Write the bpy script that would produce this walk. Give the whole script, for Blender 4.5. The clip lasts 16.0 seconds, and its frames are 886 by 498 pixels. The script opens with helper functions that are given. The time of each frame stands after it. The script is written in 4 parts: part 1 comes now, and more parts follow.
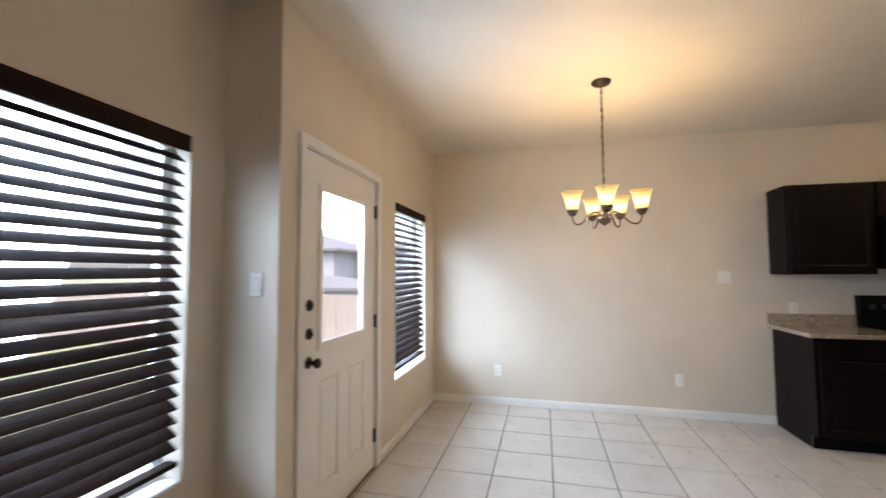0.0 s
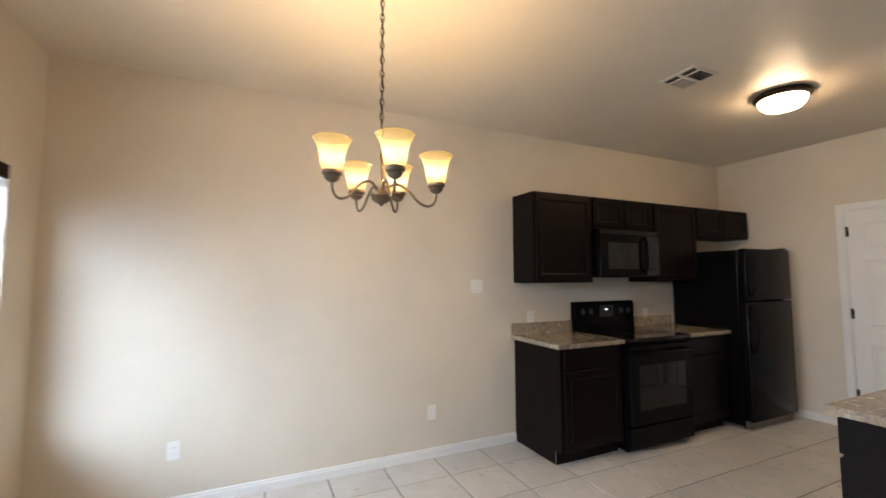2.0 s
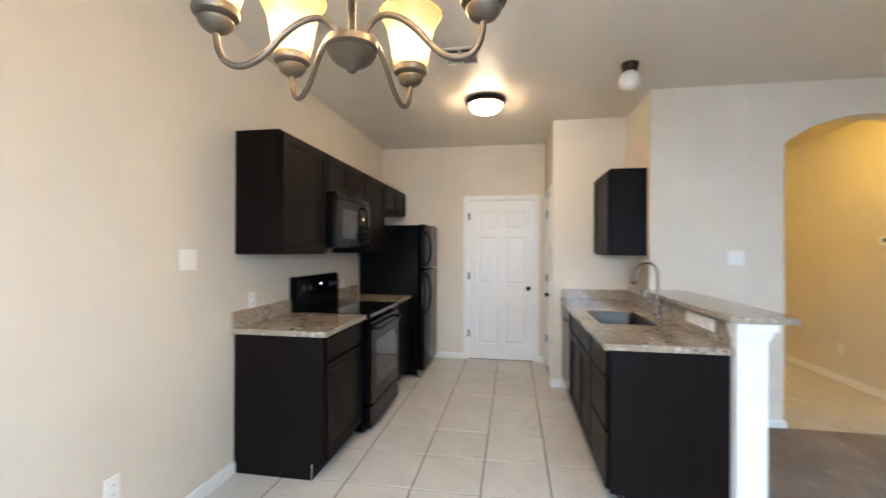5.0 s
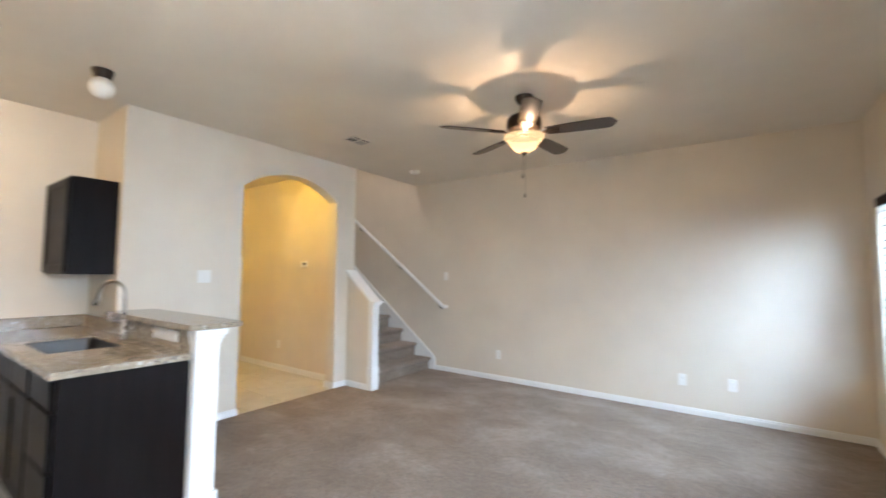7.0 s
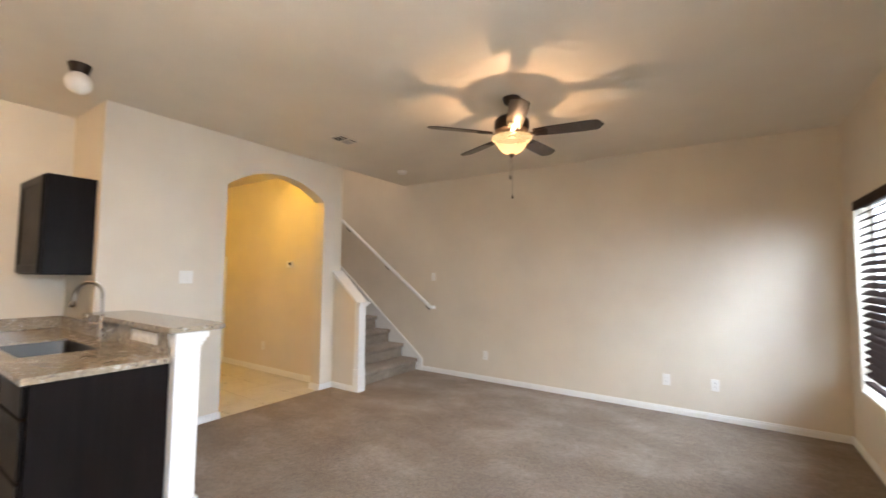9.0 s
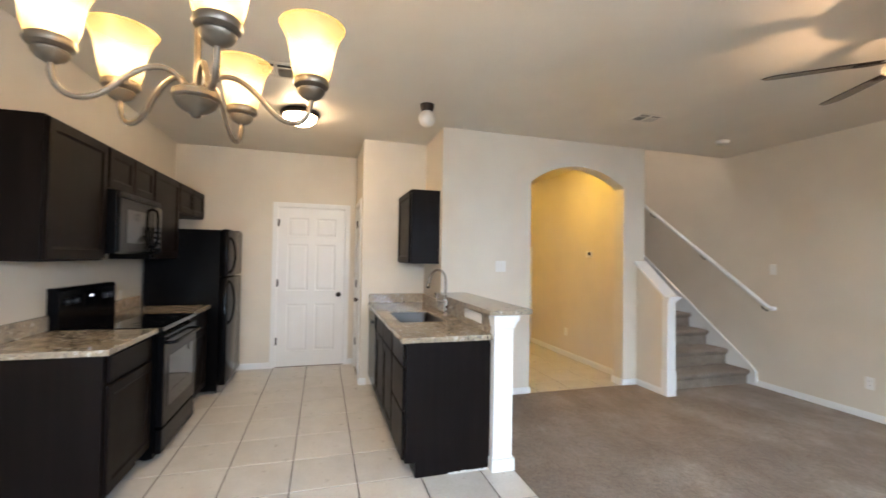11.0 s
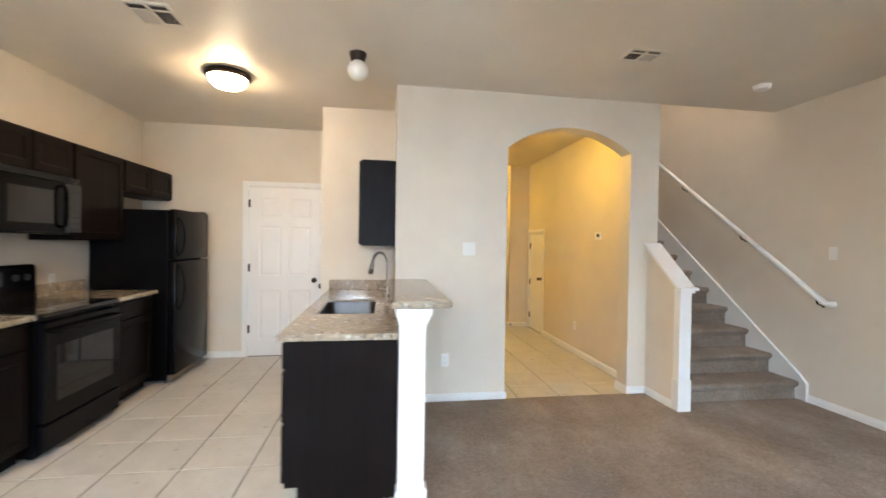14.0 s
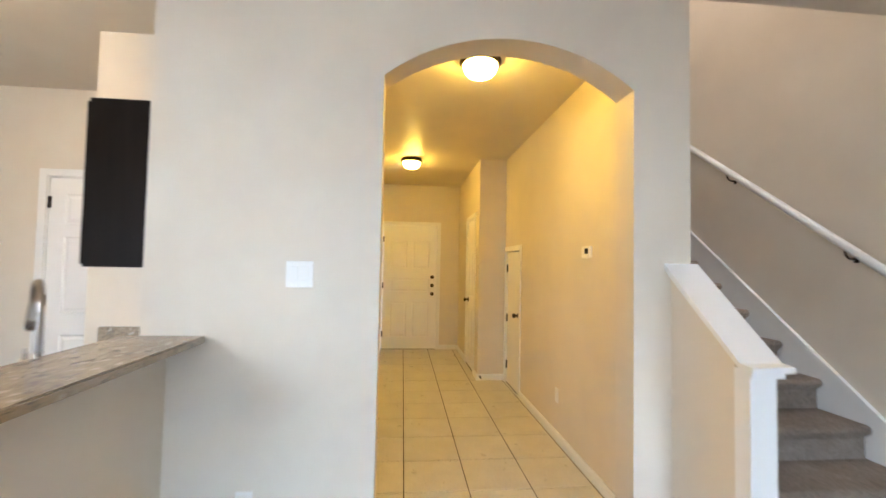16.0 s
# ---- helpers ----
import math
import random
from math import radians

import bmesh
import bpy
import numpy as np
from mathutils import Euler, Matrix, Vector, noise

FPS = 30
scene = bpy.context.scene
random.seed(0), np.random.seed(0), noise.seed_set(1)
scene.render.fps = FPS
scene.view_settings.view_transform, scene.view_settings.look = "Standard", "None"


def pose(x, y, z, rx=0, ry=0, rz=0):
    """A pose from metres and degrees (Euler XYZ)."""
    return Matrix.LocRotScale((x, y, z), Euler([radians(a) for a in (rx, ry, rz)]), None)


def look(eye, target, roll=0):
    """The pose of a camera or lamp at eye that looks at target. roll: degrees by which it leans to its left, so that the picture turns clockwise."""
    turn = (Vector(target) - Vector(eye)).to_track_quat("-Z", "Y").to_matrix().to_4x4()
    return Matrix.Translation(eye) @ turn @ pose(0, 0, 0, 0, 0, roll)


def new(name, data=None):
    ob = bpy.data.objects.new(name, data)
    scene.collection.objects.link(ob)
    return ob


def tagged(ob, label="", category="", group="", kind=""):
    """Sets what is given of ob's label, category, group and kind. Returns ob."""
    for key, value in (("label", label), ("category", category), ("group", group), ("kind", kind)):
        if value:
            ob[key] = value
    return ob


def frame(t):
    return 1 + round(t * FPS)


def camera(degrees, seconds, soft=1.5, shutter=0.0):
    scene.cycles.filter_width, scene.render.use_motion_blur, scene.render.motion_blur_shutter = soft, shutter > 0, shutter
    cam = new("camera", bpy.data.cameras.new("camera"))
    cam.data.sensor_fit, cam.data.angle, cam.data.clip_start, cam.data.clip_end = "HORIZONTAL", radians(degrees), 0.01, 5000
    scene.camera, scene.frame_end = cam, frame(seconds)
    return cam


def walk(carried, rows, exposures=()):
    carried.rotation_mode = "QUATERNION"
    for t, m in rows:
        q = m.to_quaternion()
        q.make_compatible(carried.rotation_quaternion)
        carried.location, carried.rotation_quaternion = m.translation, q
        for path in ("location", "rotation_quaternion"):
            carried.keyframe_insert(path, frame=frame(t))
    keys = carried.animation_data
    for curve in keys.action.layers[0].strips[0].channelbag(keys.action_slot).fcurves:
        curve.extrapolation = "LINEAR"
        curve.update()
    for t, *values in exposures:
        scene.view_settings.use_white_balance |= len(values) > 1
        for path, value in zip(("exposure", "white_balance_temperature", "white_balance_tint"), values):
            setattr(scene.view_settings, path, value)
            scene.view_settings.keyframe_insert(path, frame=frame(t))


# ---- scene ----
cam = camera(94.2, 16.0, shutter=0.5)
PATH = [
    (0, (0.156, 0.445, 1.407), (-0.317, 2.385, 1.517), -0.2),
    (0.5, (0.068, 0.817, 1.406), (-0.051, 2.81, 1.522), -0.3),
    (1, (-0.032, 1.158, 1.424), (0.215, 3.139, 1.548), -0.4),
    (1.5, (-0.01, 1.491, 1.405), (0.541, 3.409, 1.539), -0.3),
    (2, (0.096, 1.812, 1.42), (0.926, 3.627, 1.559), -0.2),
    (2.5, (0.115, 2.12, 1.409), (1.168, 3.815, 1.532), 0.1),
    (3, (0.157, 2.378, 1.411), (1.398, 3.943, 1.516), -0.0),
    (5.5, (-0.239, 3.308, 1.4), (1.753, 3.13, 1.423), 0.7),
    (6, (-0.332, 3.358, 1.39), (1.526, 2.621, 1.458), 0.8),
    (6.5, (-0.367, 3.292, 1.404), (1.18, 2.03, 1.501), 0.6),
    (7, (-0.448, 3.238, 1.392), (0.71, 1.611, 1.513), 0.5),
    (7.5, (-0.459, 3.225, 1.394), (0.414, 1.431, 1.529), 0.5),
    (8, (-0.462, 3.226, 1.4), (0.334, 1.396, 1.539), 0.4),
    (8.5, (-0.449, 3.227, 1.399), (0.434, 1.438, 1.534), 0.5),
    (9, (-0.445, 3.221, 1.402), (0.665, 1.562, 1.523), 0.6),
    (9.5, (-0.434, 3.166, 1.397), (0.942, 1.718, 1.507), 0.9),
    (10, (-0.41, 3.165, 1.397), (1.211, 1.997, 1.495), 1.1),
    (10.2, (-0.422, 3.188, 1.411), (1.281, 2.144, 1.498), 1.1),
    (12.3, (-0.418, 3.217, 1.436), (1.576, 3.06, 1.44), 0.8),
    (12.5, (-0.4, 3.213, 1.432), (1.594, 3.052, 1.434), 0.8),
    (13, (-0.346, 3.05, 1.396), (1.646, 2.873, 1.398), 0.6),
    (13.5, (-0.181, 2.677, 1.4), (1.803, 2.427, 1.401), 0.7),
    (14, (-0.024, 2.185, 1.391), (1.953, 1.889, 1.366), 0.9),
    (14.5, (0.305, 1.816, 1.348), (2.277, 1.48, 1.344), 1.2),
    (15, (0.706, 1.45, 1.381), (2.677, 1.112, 1.43), 1.3),
    (15.5, (1.172, 1.186, 1.38), (3.153, 0.914, 1.435), 1.2),
    (16, (1.684, 0.973, 1.4), (3.674, 0.78, 1.48), 1.1),
]

EXPOSURES = [(0, 3.46, 6200, 21), (1, 3.40, 6650, 21), (2.5, 3.66, 6150, 19), (5.5, 4.28, 5800, 16), (6.5, 4.44, 5800, 16), (8, 4.14, 6350, 21), (9.5, 4.22, 6850, 22), (10.2, 4.18, 6500, 20),
             (12.5, 4.18, 6050, 17), (13.5, 4.15, 6150, 17), (14.5, 4.68, 6150, 17), (16, 4.52, 5900, 17)]
walk(cam, [(t, look(eye, target, roll)) for t, eye, target, roll in PATH], EXPOSURES)

# ---------------------------------------------------------------- world and daylight
world = bpy.data.worlds.new("overcast_sky")
scene.world = world
world.use_nodes = True
wn = world.node_tree
sky = wn.nodes.new("ShaderNodeTexSky")
sky.sky_type, sky.sun_disc = "NISHITA", False
sky.sun_elevation, sky.sun_rotation = radians(60), radians(159)
sky.dust_density, sky.air_density = 4.0, 1.0
wn.nodes["Background"].inputs["Strength"].default_value = 0.085
wn.links.new(sky.outputs[0], wn.nodes["Background"].inputs["Color"])
sun = new("sun", bpy.data.lights.new("sun", "SUN"))
sun.data.energy, sun.data.angle, sun.data.color = 0.5, radians(20), (1.0, 0.97, 0.92)
sun.matrix_world = look((0, 0, 30), (-6, 16, 0))

# the sky's light falling through the three blinded windows, and in the upper part of the door's pane
for name, x, y, z, w, h, watts, fall in (("dining_window_light", -1.145, 4.135, 1.25, 0.80, 1.38, 6.4, 0.0), ("living_window_light", -2.02, 1.49, 1.61, 0.95, 1.50, 8.5, 0.55),
                                         ("corner_window_light", -2.02, -0.90, 1.61, 0.95, 1.50, 9.5, 0.55), ("door_pane_light", -1.10, 2.802, 1.76, 0.54, 0.20, 1.85, 0.0)):
    ob = new(name, bpy.data.lights.new(name, "AREA"))
    ob.data.shape, ob.data.size, ob.data.size_y = "RECTANGLE", w, h
    ob.data.energy, ob.data.color, ob.data.spread = watts, (0.66, 0.86, 1.0), radians(180)
    ob.matrix_world = look((x, y, z), (x + 1, y, z - fall))

WARM = (1.0, 0.66, 0.27)
CHANDELIER_W, FAN_W = 0.80, 1.15
KITCHEN_GLOW, HALL_GLOW, STAIR_GLOW, FAN_GLOW = 4.7, 5.4, 8.0, 0.085


def lamp(name, place, watts, colour, radius):
    ob = new(name, bpy.data.lights.new(name, "POINT"))
    ob.data.energy, ob.data.color, ob.data.shadow_soft_size = watts, colour, radius
    ob.location = place
    return ob


# ---------------------------------------------------------------- materials
def nodes_of(name, base, rough=0.5, metal=0.0):
    m = bpy.data.materials.new(name)
    m.use_nodes = True
    t = m.node_tree
    b = t.nodes["Principled BSDF"]
    b.inputs["Base Color"].default_value = (*base, 1)
    b.inputs["Roughness"].default_value = rough
    b.inputs["Metallic"].default_value = metal
    return m, t, b


def coords(t, scale=(1, 1, 1)):
    c = t.nodes.new("ShaderNodeTexCoord")
    mp = t.nodes.new("ShaderNodeMapping")
    mp.inputs["Scale"].default_value = scale
    t.links.new(c.outputs["Object"], mp.inputs["Vector"])
    return mp.outputs["Vector"]


def noise_of(t, vec, scale, detail=4.0, rough=0.55):
    n = t.nodes.new("ShaderNodeTexNoise")
    n.inputs["Scale"].default_value, n.inputs["Detail"].default_value, n.inputs["Roughness"].default_value = scale, detail, rough
    t.links.new(vec, n.inputs["Vector"])
    return n.outputs["Fac"]


def ramp(t, fac, stops):
    r = t.nodes.new("ShaderNodeValToRGB")
    r.color_ramp.elements[0].position, r.color_ramp.elements[0].color = stops[0][0], (*stops[0][1], 1)
    r.color_ramp.elements[1].position, r.color_ramp.elements[1].color = stops[-1][0], (*stops[-1][1], 1)
    for p, c in stops[1:-1]:
        e = r.color_ramp.elements.new(p)
        e.color = (*c, 1)
    t.links.new(fac, r.inputs["Fac"])
    return r.outputs["Color"]


def mix(t, fac, a, b, kind="MIX"):
    n = t.nodes.new("ShaderNodeMix")
    n.data_type, n.blend_type = "RGBA", kind
    if isinstance(fac, (int, float)):
        n.inputs[0].default_value = fac
    else:
        t.links.new(fac, n.inputs[0])
    for socket, value in ((n.inputs[6], a), (n.inputs[7], b)):
        if isinstance(value, tuple):
            socket.default_value = (*value, 1)
        else:
            t.links.new(value, socket)
    return n.outputs[2]


def bump(t, b, height, strength, distance=0.002):
    n = t.nodes.new("ShaderNodeBump")
    n.inputs["Strength"].default_value, n.inputs["Distance"].default_value = strength, distance
    t.links.new(height, n.inputs["Height"])
    t.links.new(n.outputs[0], b.inputs["Normal"])


def span(t, fac, low, high):
    n = t.nodes.new("ShaderNodeMapRange")
    n.inputs[3].default_value, n.inputs[4].default_value = low, high
    t.links.new(fac, n.inputs[0])
    return n.outputs[0]


def painted(name, base, rough, peel=0.25, grain=90.0, variation=0.05):
    """Rolled paint over orange-peel plaster, with faint cloudy unevenness."""
    m, t, b = nodes_of(name, base, rough)
    v = coords(t)
    cloud = noise_of(t, v, 1.7, 3)
    dark = tuple(c * (1 - variation) for c in base)
    light = tuple(min(1, c * (1 + variation * 0.6)) for c in base)
    t.links.new(ramp(t, cloud, [(0.3, dark), (0.7, light)]), b.inputs["Base Color"])
    t.links.new(span(t, noise_of(t, v, 6.0, 2), rough - 0.06, rough + 0.06), b.inputs["Roughness"])
    bump(t, b, noise_of(t, v, grain, 2, 0.4), peel, 0.0015)
    return m


def wood(name, base, dark, rough, axis=2, scale=22.0, strength=0.12, gloss=0.2):
    m, t, b = nodes_of(name, base, rough)
    stretch = [scale, scale, scale]
    stretch[axis] = scale * 0.06
    v = coords(t, tuple(stretch))
    g = noise_of(t, v, 1.0, 6, 0.6)
    t.links.new(ramp(t, g, [(0.35, dark), (0.7, base)]), b.inputs["Base Color"])
    t.links.new(span(t, noise_of(t, coords(t), 4.0, 3), rough - 0.07, rough + 0.09), b.inputs["Roughness"])
    bump(t, b, g, strength, 0.0008)
    b.inputs["Specular IOR Level"].default_value = gloss
    return m


def plain(name, base, rough=0.5, metal=0.0, wear=0.06, gloss=0.5):
    """A moulded or enamelled part: one colour with slight handling wear in its gloss."""
    m, t, b = nodes_of(name, base, rough, metal)
    v = coords(t)
    t.links.new(span(t, noise_of(t, v, 9.0, 4), max(0.02, rough - wear), min(1, rough + wear)), b.inputs["Roughness"])
    bump(t, b, noise_of(t, v, 160.0, 2), 0.03, 0.0005)
    b.inputs["Specular IOR Level"].default_value = gloss
    return m


WALL = painted("wall_paint", (0.68, 0.612, 0.505), 0.62, 0.22)
CEIL = painted("ceiling_paint", (0.71, 0.65, 0.55), 0.42, 0.5, 60.0)
TRIM = painted("trim_enamel", (0.78, 0.775, 0.75), 0.34, 0.05, 30.0, 0.03)
DOORP = painted("door_enamel", (0.80, 0.79, 0.765), 0.38, 0.08, 45.0, 0.03)
PLASTIC = plain("white_plastic", (0.80, 0.785, 0.74), 0.32)
ESPRESSO = wood("espresso_wood", (0.0075, 0.0046, 0.0040), (0.0040, 0.0026, 0.0023), 0.40, 2, 22.0, 0.10, 0.10)
BLADE = wood("walnut_blade", (0.050, 0.024, 0.014), (0.022, 0.011, 0.007), 0.17, 0, 30.0, 0.03, 0.6)
SLAT = wood("espresso_slat", (0.036, 0.022, 0.018), (0.020, 0.0125, 0.0105), 0.62, 0, 24.0, 0.08, 0.06)
BLACKGLOSS = plain("black_enamel", (0.0035, 0.0035, 0.004), 0.17, 0.0, 0.04, 0.09)
BLACKMATT = plain("black_plastic", (0.012, 0.012, 0.013), 0.38)
BLACKGLASS = plain("black_glass", (0.004, 0.004, 0.005), 0.04, 0.0, 0.015)
GREYGLASS = plain("grey_oven_glass", (0.014, 0.0142, 0.015), 0.08, 0.0, 0.02, 0.4)
VENTGREY = plain("dull_vent_metal", (0.46, 0.43, 0.38), 0.55)
BRONZE = plain("oil_rubbed_bronze", (0.030, 0.020, 0.014), 0.42, 0.7)
BRONZELIGHT = plain("brushed_bronze", (0.125, 0.097, 0.068), 0.42, 0.6)
STEEL = plain("brushed_steel", (0.55, 0.54, 0.52), 0.27, 1.0)
SATIN_STEEL = plain("satin_sink_steel", (0.085, 0.081, 0.077), 0.42, 1.0)
NICKEL = plain("brushed_nickel", (0.31, 0.275, 0.235), 0.28, 1.0)
GREYMETAL = plain("grey_threshold", (0.20, 0.17, 0.14), 0.45, 0.6)
# near-black colour standing for the shade inside vent and socket holes
HOLLOWSHADE = plain("hollow_shade", (0.04, 0.037, 0.033), 0.9)
SASH = plain("white_vinyl_sash", (0.78, 0.79, 0.80), 0.4)


def make_tile():
    m, t, b = nodes_of("ceramic_tile", (0.60, 0.56, 0.49), 0.3)
    v = coords(t)
    info = t.nodes.new("ShaderNodeObjectInfo")
    shift = t.nodes.new("ShaderNodeVectorMath")
    shift.operation = "MULTIPLY_ADD"
    shift.inputs[1].default_value = (1, 1, 1)
    comb = t.nodes.new("ShaderNodeCombineXYZ")
    t.links.new(span(t, info.outputs["Random"], 0, 37), comb.inputs[0])
    t.links.new(span(t, info.outputs["Random"], 9, 0), comb.inputs[1])
    t.links.new(v, shift.inputs[0])
    t.links.new(comb.outputs[0], shift.inputs[2])
    w = shift.outputs[0]
    c1 = ramp(t, noise_of(t, w, 5.0, 5, 0.6), [(0.3, (0.54, 0.513, 0.463)), (0.7, (0.625, 0.60, 0.55))])
    c2 = ramp(t, noise_of(t, w, 60.0, 3), [(0.35, (0.86, 0.85, 0.83)), (0.6, (1, 1, 1))])
    c = mix(t, 0.5, c1, c2, "MULTIPLY")
    tone = ramp(t, info.outputs["Random"], [(0, (0.93, 0.93, 0.93)), (1, (1, 1, 1))])
    t.links.new(mix(t, 1.0, c, tone, "MULTIPLY"), b.inputs["Base Color"])
    t.links.new(span(t, noise_of(t, w, 12.0, 4), 0.20, 0.42), b.inputs["Roughness"])
    bump(t, b, noise_of(t, w, 14.0, 3), 0.08, 0.002)
    return m


def make_grout():
    m, t, b = nodes_of("grout", (0.16, 0.135, 0.11), 0.9)
    v = coords(t)
    t.links.new(ramp(t, noise_of(t, v, 3.0, 5), [(0.3, (0.055, 0.045, 0.037)), (0.7, (0.12, 0.10, 0.082))]), b.inputs["Base Color"])
    bump(t, b, noise_of(t, v, 300.0, 2), 0.4)
    return m


def make_carpet():
    m, t, b = nodes_of("taupe_carpet", (0.22, 0.17, 0.135), 0.95)
    b.inputs["Sheen Weight"].default_value = 0.12
    b.inputs["Sheen Roughness"].default_value = 0.5
    b.inputs["Specular IOR Level"].default_value = 0.15
    v = coords(t)
    stroke = coords(t, (0.85, 1.25, 1.0))
    nap = ramp(t, noise_of(t, stroke, 1.5, 5, 0.58), [(0.36, (0.265, 0.200, 0.148)), (0.5, (0.318, 0.246, 0.188)), (0.64, (0.405, 0.325, 0.256))])
    clump = ramp(t, noise_of(t, v, 48.0, 4, 0.7), [(0.33, (0.45, 0.44, 0.43)), (0.66, (1.25, 1.25, 1.25))])
    tuft = ramp(t, noise_of(t, v, 150.0, 3, 0.7), [(0.3, (0.45, 0.45, 0.45)), (0.7, (1.4, 1.4, 1.4))])
    c = mix(t, 0.5, nap, clump, "MULTIPLY")
    t.links.new(mix(t, 0.45, c, tuft, "MULTIPLY"), b.inputs["Base Color"])
    bump(t, b, noise_of(t, v, 60.0, 6, 0.8), 1.0, 0.02)
    return m


def make_granite():
    m, t, b = nodes_of("speckled_granite", (0.5, 0.43, 0.33), 0.12)
    v = coords(t)
    ground = ramp(t, noise_of(t, v, 75.0, 5, 0.65), [(0.32, (0.27, 0.220, 0.162)), (0.48, (0.32, 0.270, 0.205)), (0.60, (0.375, 0.325, 0.255)), (0.74, (0.44, 0.39, 0.32))])
    drift = ramp(t, noise_of(t, v, 7.0, 3, 0.5), [(0.35, (0.84, 0.82, 0.79)), (0.65, (1.04, 1.03, 1.01))])
    c = mix(t, 0.8, ground, drift, "MULTIPLY")
    pale = ramp(t, noise_of(t, v, 26.0, 3, 0.55), [(0.58, (0, 0, 0)), (0.66, (1, 1, 1))])
    c = mix(t, pale, c, (0.50, 0.465, 0.405))
    grey = ramp(t, noise_of(t, coords(t, (1.0, 1.25, 1.1)), 20.0, 4, 0.6), [(0.58, (0, 0, 0)), (0.63, (1, 1, 1))])
    c = mix(t, grey, c, (0.20, 0.175, 0.15))
    fleck = ramp(t, noise_of(t, v, 52.0, 3, 0.6), [(0.63, (0, 0, 0)), (0.66, (1, 1, 1))])
    c = mix(t, fleck, c, (0.045, 0.036, 0.032))
    rust = ramp(t, noise_of(t, coords(t, (1.2, 0.9, 1.0)), 33.0, 4, 0.6), [(0.66, (0, 0, 0)), (0.72, (1, 1, 1))])
    c = mix(t, rust, c, (0.13, 0.075, 0.05))
    t.links.new(c, b.inputs["Base Color"])
    t.links.new(span(t, noise_of(t, v, 30.0, 4), 0.03, 0.09), b.inputs["Roughness"])
    return m


def make_glass():
    m = bpy.data.materials.new("window_glass")
    m.use_nodes = True
    t = m.node_tree
    b = t.nodes["Principled BSDF"]
    b.inputs["Base Color"].default_value = (0.97, 0.99, 0.985, 1)
    b.inputs["Roughness"].default_value = 0.0
    b.inputs["Transmission Weight"].default_value = 1.0
    b.inputs["IOR"].default_value = 1.45
    return m


def make_glow(name, colour, strength, rough=0.5):
    """Lit frosted glass, uneven where the bulb is nearer."""
    m, t, b = nodes_of(name, (0.85, 0.78, 0.66), rough)
    b.inputs["Emission Color"].default_value = (*colour, 1)
    t.links.new(span(t, noise_of(t, coords(t), 14.0, 3), strength * 0.85, strength * 1.15), b.inputs["Emission Strength"])
    return m


def make_shade():
    """Amber scavo glass bell: the bulb shows through brightest about a third of the way up."""
    m, t, b = nodes_of("amber_frosted_glass", (0.07, 0.034, 0.009), 0.45)
    c = t.nodes.new("ShaderNodeTexCoord")
    s = t.nodes.new("ShaderNodeSeparateXYZ")
    t.links.new(c.outputs["Object"], s.inputs[0])
    fall = t.nodes.new("ShaderNodeValToRGB")
    e = fall.color_ramp.elements
    e[0].position, e[0].color = 0.0, (0.42, 0.42, 0.42, 1)
    e[1].position, e[1].color = 1.0, (0.45, 0.45, 0.45, 1)
    mid = fall.color_ramp.elements.new(0.45)
    mid.color = (1, 1, 1, 1)
    top = fall.color_ramp.elements.new(0.8)
    top.color = (0.62, 0.62, 0.62, 1)
    height = t.nodes.new("ShaderNodeMapRange")
    height.inputs[1].default_value, height.inputs[2].default_value = 0.0, 0.122
    t.links.new(s.outputs["Z"], height.inputs[0])
    t.links.new(height.outputs[0], fall.inputs["Fac"])
    mottled = t.nodes.new("ShaderNodeMath")
    mottled.operation = "MULTIPLY"
    t.links.new(span(t, noise_of(t, coords(t), 30.0, 4), SHADE_GLOW * 0.8, SHADE_GLOW * 1.2), mottled.inputs[0])
    t.links.new(fall.outputs["Color"], mottled.inputs[1])
    tint = ramp(t, fall.outputs["Color"], [(0.42, (1.0, 0.60, 0.12)), (0.65, (1.0, 0.70, 0.20)), (1.0, (1.0, 0.86, 0.48))])
    b.inputs["Alpha"].default_value = 0.68
    t.links.new(tint, b.inputs["Emission Color"])
    t.links.new(mottled.outputs[0], b.inputs["Emission Strength"])
    return m


SHADE_GLOW = 0.16
TILE, GROUT, CARPET, GRANITE, GLASS = make_tile(), make_grout(), make_carpet(), make_granite(), make_glass()
SHADE = make_shade()
BOWL = make_glow("lit_frosted_bowl", (1.0, 0.71, 0.38), KITCHEN_GLOW)
HALLBOWL = make_glow("lit_hall_bowl", (1.0, 0.61, 0.08), HALL_GLOW)
STAIRBOWL = make_glow("lit_stair_bowl", (1.0, 0.90, 0.78), STAIR_GLOW)
FANBOWL = make_glow("lit_fan_bowl", (1.0, 0.66, 0.28), FAN_GLOW)
fan_glass = FANBOWL.node_tree.nodes["Principled BSDF"]
fan_glass.inputs["Alpha"].default_value, fan_glass.inputs["Base Color"].default_value = 0.6, (0.10, 0.06, 0.03, 1)
GLOBE = plain("frosted_white_globe", (0.80, 0.76, 0.69), 0.3)
DISPLAY, dt, db = nodes_of("clock_display", (0.02, 0.02, 0.02), 0.2)
db.inputs["Emission Color"].default_value, db.inputs["Emission Strength"].default_value = (0.9, 0.95, 1.0, 1), 0.12


